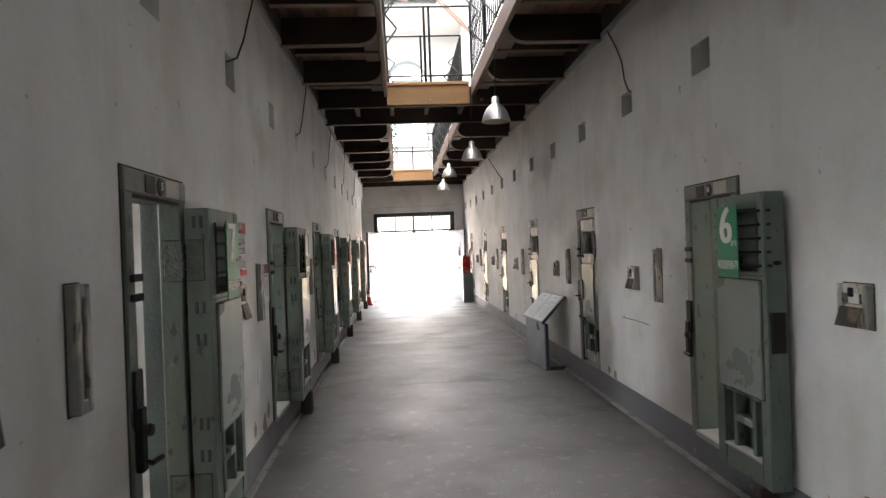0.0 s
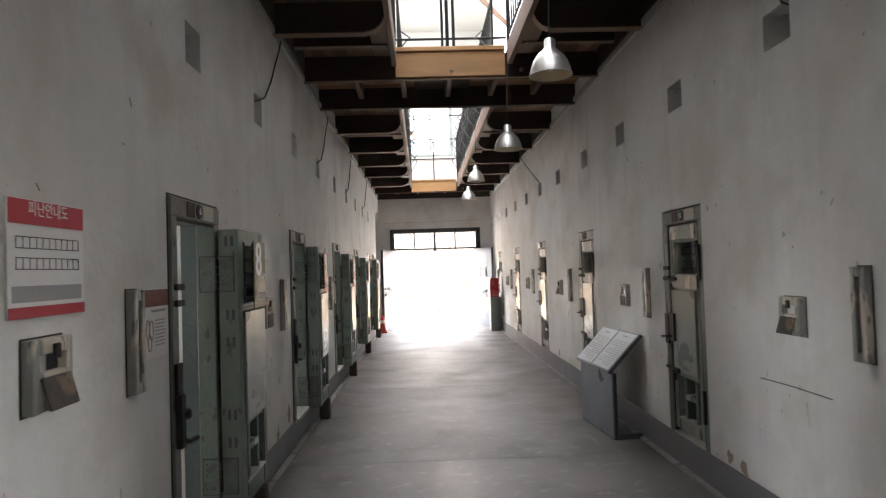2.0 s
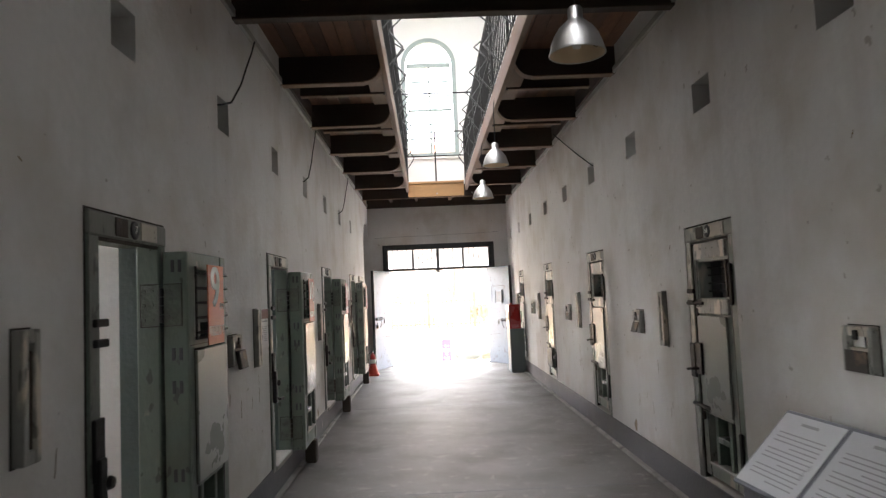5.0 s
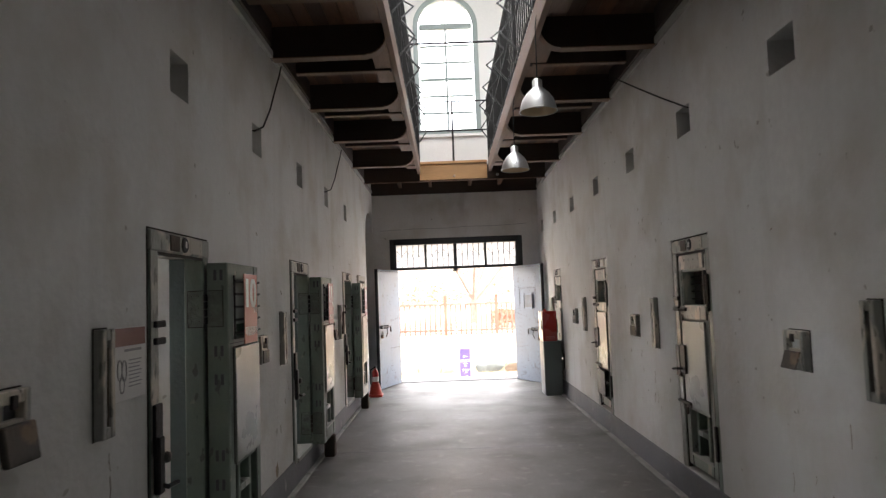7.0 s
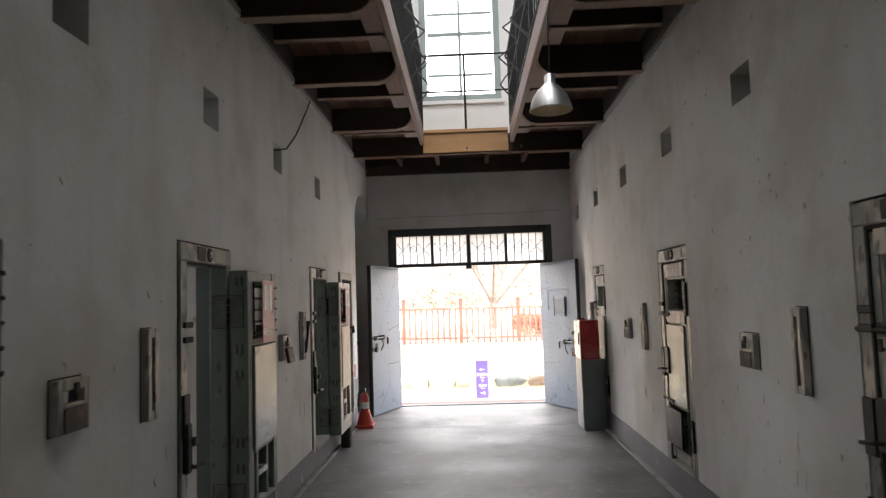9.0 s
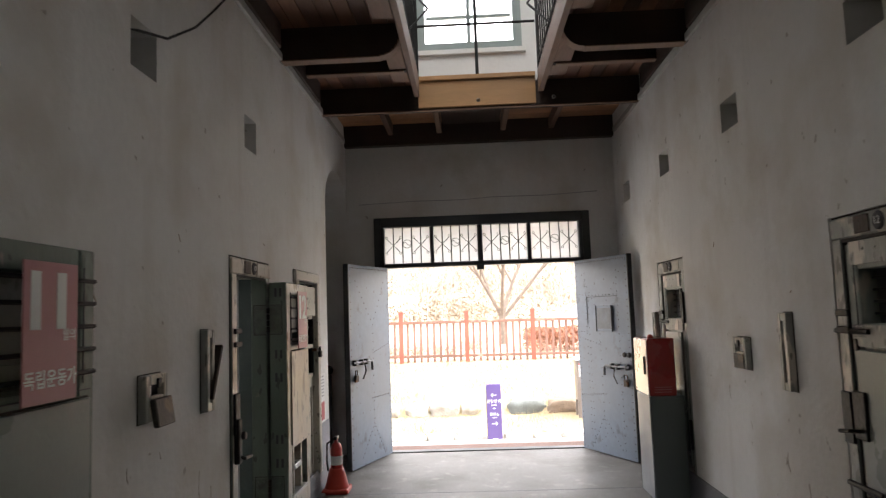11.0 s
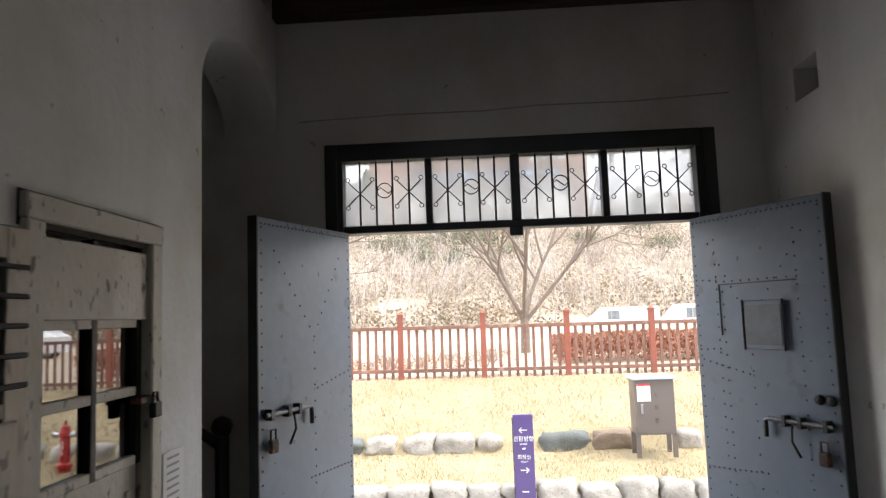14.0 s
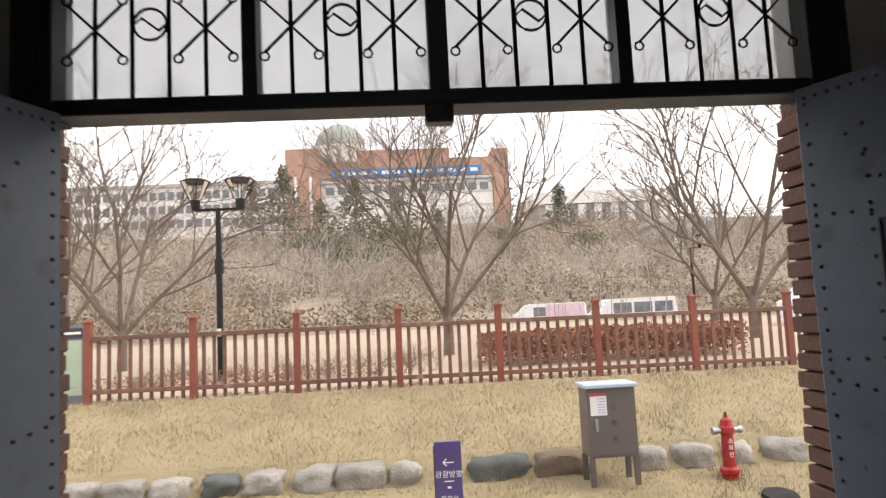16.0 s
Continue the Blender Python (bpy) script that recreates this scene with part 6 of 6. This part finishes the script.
rng = random.Random(77)
for name, material, count, y0, y1, h0, h1, label in (("thicket", TWIG, 520, 57, 112, 1.4, 3.6, "brown bare thicket covering the hillside"),
                                                     ("ridge_trees", TWIG, 95, 100, 138, 3.5, 8.5, "fine bare trees of uneven height along the ridge"),
                                                     ("saplings", PALETWIG, 260, 44, 76, 2.4, 5.0, "pale bare saplings in front of the hill"),
                                                     ("shrubs", TWIG, 90, 31.8, 34.5, 0.5, 0.95, "low bare shrubs behind the fence")):
    bm, bc = bmesh.new(), bmesh.new()
    for k in range(count):
        y = rng.uniform(y0, y1)
        x = rng.uniform(-0.5, 0.66) * (y - 17) if y0 > 40 else rng.uniform(-4.5, 2.2)
        h = rng.uniform(h0, h1) * (1 + (max(0, y - 60) * 0.012 if name == "thicket" else 0)) * (0.7 + 0.9 * abs(noise.noise(Vector((x * 0.11, y * 0.07, 8)))))
        z = hill(x, y) - 0.1
        rr_ = 0.006 * h if name != "shrubs" else 0.008
        for s in range(1 if name == "saplings" else 3):
            d = Vector((rng.uniform(-0.9, 0.9), rng.uniform(-0.4, 0.4), 1)).normalized() if name != "saplings" else Vector((rng.uniform(-0.08, 0.08), 0, 1))
            grow(bm, rng, Vector((x, y, z)), d, h * (0.6 if name != "saplings" else 0.85), rr_, 1 if name == "shrubs" else 2, 0.6 if name == "saplings" else 1.1, 0.7, bm, 4 if name != "saplings" else 3)
    tagged(part(name, bm, material, None, label), "", "thicket" if name != "shrubs" else "shrubs", kind="stuff")
    bc.free()

# leafy brush scraps on the hill and the russet hedge
def leaf_scatter(name, label, category, material, pts, size):
    nr = np.random.RandomState(9)
    P = np.array(pts)
    k = len(P)
    a, b = nr.normal(size=(k, 3)), nr.normal(size=(k, 3))
    a /= np.linalg.norm(a, axis=1)[:, None]
    b = np.cross(a, b)
    b /= np.linalg.norm(b, axis=1)[:, None]
    s = (nr.uniform(0.6, 1.3, k) * size)[:, None]
    v = np.stack([P - a * s, P + b * s * 0.5, P + a * s, P - b * s * 0.5], 1).reshape(-1, 3)
    me = bpy.data.meshes.new(name)
    me.from_pydata([tuple(p) for p in v], [], [(4 * i, 4 * i + 1, 4 * i + 2, 4 * i + 3) for i in range(k)])
    me.materials.append(material)
    return tagged(new(name, me), label, category, kind="stuff")


rng = random.Random(5)
pts = []
for k in range(17000):
    x, y = rng.uniform(3.0, 8.4), rng.uniform(32.4, 34.2)
    top = 0.68 + 0.12 * noise.noise(Vector((x * 1.2, y, 0)))
    pts.append((x, y, 0.38 + top * math.sqrt(rng.random())))
leaf_scatter("hedge", "low russet brown clipped hedge behind the fence", "hedge", HEDGE, pts, 0.042)
pts = []
for k in range(2500):
    x, y = rng.uniform(-4.5, 1.0), rng.uniform(31.8, 33.2)
    pts.append((x, y, 0.38 + 0.25 * rng.random() ** 2))
leaf_scatter("leaf_litter", "reddish dry leaves under shrubs", "leaves", HEDGE, pts, 0.03)
pts = []
for k in range(90000):
    y = 52 + 75 * rng.random() ** 1.3
    x = rng.uniform(-0.52, 0.68) * (y - 17)
    c = noise.noise(Vector((x * 0.15, y * 0.1, 3)))
    if c > -0.15:
        pts.append((x, y, hill(x, y) + rng.uniform(0, 1.0) * (1 + 2.2 * c) * (1 + (y - 50) * 0.01)))
# brush colour lightened for haze, like the hill ground
leaf_scatter("dry_brush", "tangled dry brown brush on the hill", "brush", mat("dry_brush_leaf", (0.31, 0.245, 0.18), 0.9, var=0.5, scale=0.25, fine=3, bump=0), pts, 0.13)


def pine_tree(x, y, h, seed):
    rng = random.Random(seed)
    z = hill(x, y)
    t = thing("pine_tree", "dark green pine tree on the hillside", "tree", pose(x, y, z - 0.2), "pine trees")
    part("trunk", tube(bmesh.new(), [(0, 0, 0), (0.1, 0, h * 0.5), (0, 0, h)], h * 0.02, 6, 0.02), BARK, t)
    nr = np.random.RandomState(seed)
    pts = []
    for k in range(1100):
        f = rng.uniform(0.2, 1.0)
        lay = f + rng.uniform(-0.05, 0.05)
        rad = min(1.0, (1.1 - f) * 1.2) * h * 0.48 * math.sqrt(rng.random()) * (0.75 + 0.9 * noise.noise(Vector((f * 7, seed, 0))))
        a = rng.uniform(0, 6.283)
        pts.append((rad * math.cos(a), rad * math.sin(a), lay * h))
    o = leaf_scatter("needles", "", "", PINELEAF, pts, h * 0.03)
    del o["kind"]
    o.parent = t


def evergreen_shrub(x, y, w, h, seed):
    rng = random.Random(seed)
    z = hill(x, y)
    t = thing("evergreen_shrub", "loose olive green evergreen shrub among dry brush", "shrub", pose(x, y, z - 0.1), "evergreen shrubs")
    stems, pts = bmesh.new(), []
    for k in range(7):
        a, q = rng.uniform(0, 6.283), rng.uniform(0.25, 0.5) * w
        tip = Vector((q * math.cos(a), q * math.sin(a) * 0.6, h * rng.uniform(0.55, 0.9)))
        tube(stems, [(0, 0, 0), tuple(tip * 0.5 + Vector((0, 0, 0.1 * h))), tuple(tip)], 0.05, 4, 0.015)
        for n in range(190):
            v = Vector((rng.gauss(0, 1), rng.gauss(0, 0.7), rng.gauss(0, 0.6))) * w * 0.12
            pts.append(tuple(tip + v))
    part("stem", stems, BARK, t)
    o = leaf_scatter("foliage", "", "", OLIVELEAF, pts, w * 0.028)
    del o["kind"]
    o.parent = t


OLIVELEAF = mat("olive_needles", (0.14, 0.14, 0.085), 0.85, var=0.35, scale=1.5, bump=0)
for k, (x, y, w, h) in enumerate(((-5.5, 84, 4.5, 3.6), (-2.5, 80, 5.0, 3.4), (1.2, 86, 5.5, 4.6), (4.5, 82, 4.0, 3.0), (-8.5, 90, 5.0, 4.0), (13.0, 92, 4.0, 3.0), (19.0, 84, 3.5, 2.6))):
    evergreen_shrub(x, y, w, h, k + 80)
for k, (x, y, h) in enumerate(((-3.6, 96, 9), (-8.0, 100, 7), (1.0, 104, 8), (-14.0, 110, 11), (22.0, 105, 7), (-20, 118, 9), (6, 100, 5))):
    pine_tree(x, y, h, k + 50)


# ---- far buildings ----
def window_grid(t, x0, x1, z0, z1, y, nx, nz, material=FARGLASS):
    for i in range(nx):
        for j in range(nz):
            a, b = x0 + (x1 - x0) * (i + 0.15) / nx, x0 + (x1 - x0) * (i + 0.85) / nx
            c, d = z0 + (z1 - z0) * (j + 0.25) / nz, z0 + (z1 - z0) * (j + 0.8) / nz
            part("window", block(a, y - 0.15, c, b, y + 0.1, d, 0), material, t)


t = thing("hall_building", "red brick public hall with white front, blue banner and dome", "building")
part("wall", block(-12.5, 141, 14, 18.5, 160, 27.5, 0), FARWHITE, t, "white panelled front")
part("wing_wall", block(-18.6, 140, 13, -12.6, 162, 32, 0), HAZEBRICK, t, "red brick stair tower")
part("wing_wall", block(18.6, 140.5, 13, 21.5, 162, 31, 0), HAZEBRICK, t, "red brick side pier")
part("parapet_wall", block(-12.6, 140.4, 26.2, 18.6, 160, 29.5, 0), HAZEBRICK, t, "red brick band")
part("attic_wall", block(-6.0, 142, 29.5, 11.0, 158, 31.8, 0), HAZEBRICK, t)
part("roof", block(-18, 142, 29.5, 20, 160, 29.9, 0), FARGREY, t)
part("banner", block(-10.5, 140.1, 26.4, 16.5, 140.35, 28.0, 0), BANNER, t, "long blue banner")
for k in range(13):
    part("banner_word", block(-9.5 + 2.0 * k, 140.0, 26.9, -8.2 + 2.0 * k, 140.08, 27.5, 0), WHITE, t)
part("eave", block(-12.5, 140.2, 25.6, 18.5, 141, 26.1, 0), FARGREY, t)
for k in range(4):
    part("wall_joint", block(-12.4, 140.9, 16 + 2.4 * k, 18.4, 140.98, 16.15 + 2.4 * k, 0), FARGREY, t)
for x in (-16.8, -14.2):
    part("pilaster", block(x - 0.25, 139.8, 14, x + 0.25, 140, 27, 0), FARWHITE, t)
window_grid(t, -12.0, 18.0, 23.0, 25.4, 140.95, 14, 1)
part("drum", lathe(bmesh.new(), [(5.2, 29.8), (5.2, 33.5), (5.4, 33.5), (5.4, 34.0), (0, 34.0)], pose(-9.5, 150, 0), 24), FARWHITE, t)
part("dome", lathe(bmesh.new(), [(5.0 * math.cos(a), 34 + 5.0 * math.sin(a)) for a in [1.5708 * k / 8 for k in range(9)]], pose(-9.5, 150, 0), 24), DOMEGREEN, t, smooth=True)
for k in range(16):
    a = 6.283 * k / 16
    part("drum_column", block(-9.5 + 5.3 * math.cos(a) - 0.15, 150 + 5.3 * math.sin(a) - 0.15, 30, -9.5 + 5.3 * math.cos(a) + 0.15, 150 + 5.3 * math.sin(a) + 0.15, 33.5, 0), FARGREY, t)

t = thing("long_building", "long pale office building on the wooded ridge", "building")
part("wall", block(-84, 190, 22, -24, 205, 36, 0), FARWHITE, t)
part("roof", block(-84.5, 189.5, 36, -23.5, 205.5, 36.8, 0), FARGREY, t)
window_grid(t, -83, -25, 25, 35.5, 190, 26, 3)
t = thing("colonnade_building", "grey building with white piers behind bare trees", "building")
part("wall", block(24, 128, 8, 46, 142, 18.2, 0), FARGREY, t)
part("roof", block(23, 127, 18.2, 47, 143, 20.2, 0), FARWHITE, t)
for k in range(8):
    part("pier", block(25 + 2.7 * k, 127.2, 8, 26.2 + 2.7 * k, 128, 18.1, 0), FARWHITE, t)
window_grid(t, 25, 46, 10, 18, 128, 8, 2)
t = thing("small_house", "small pale house low on the wooded hillside", "house")
part("wall", block(31, 95, 7.2, 36.5, 101, 10.5, 0), FARWHITE, t)
part("roof", block(30.5, 94.5, 10.5, 37, 101.5, 11.0, 0), FARGREY, t)
window_grid(t, 31.5, 36, 8, 10.2, 95, 3, 1)


def van(x, y, z, length, h, paint, label, rot=0, pink=False):
    t = thing("van", label, "van", pose(x, y, z, 0, 0, rot), "parked vans")
    pr = [(0, 0.35), (0, 0.9), (0.08 * length, 1.05), (0.2 * length, h - 0.05), (0.26 * length, h), (0.97 * length, h), (length, h - 0.15), (length, 0.35)]
    bm = bmesh.new()
    f = bm.faces.new([bm.verts.new((a, 0, c)) for a, c in pr])
    r = bmesh.ops.extrude_face_region(bm, geom=[f])
    bmesh.ops.translate(bm, verts=[q for q in r["geom"] if isinstance(q, bmesh.types.BMVert)], vec=(0, 1.8, 0))
    part("body", bm, paint, t)
    if pink:
        part("side_panel", block(0.42 * length, -0.02, 0.5, 0.97 * length, -0.002, h - 0.05, 0.004), CARPINK, t, "pink side panel")
    for k in range(1 if pink else 3):
        part("window", block((0.25 + 0.24 * k) * length, -0.012, h * 0.58, (0.46 + 0.24 * k) * length, 0.004, h * 0.88, 0), FARGLASS, t)
    for a in (0.2, 0.8):
        for yy in (0.0, 1.8):
            wheel = part("wheel", lathe(bmesh.new(), [(0.0, -0.1), (0.33, -0.1), (0.35, 0), (0.33, 0.1), (0, 0.1)], pose(a * length, yy, 0.35, 90), 16), RUBBER, t)
            part("rim", lathe(bmesh.new(), [(0, -0.11), (0.2, -0.11), (0.2, 0.11), (0, 0.11)], pose(a * length, yy, 0.35, 90), 12), STEEL, wheel)


van(10.6, 52.0, 0.1, 4.3, 1.7, CARWHITE, "white parked van behind the hedge")
van(7.0, 53.0, 0.25, 3.6, 1.5, CARWHITE, "white parked van with pink panel behind the hedge", pink=True)
van(14.2, 40.0, 0.42, 4.2, 1.7, CARWHITE, "white parked van at the end of the fence")
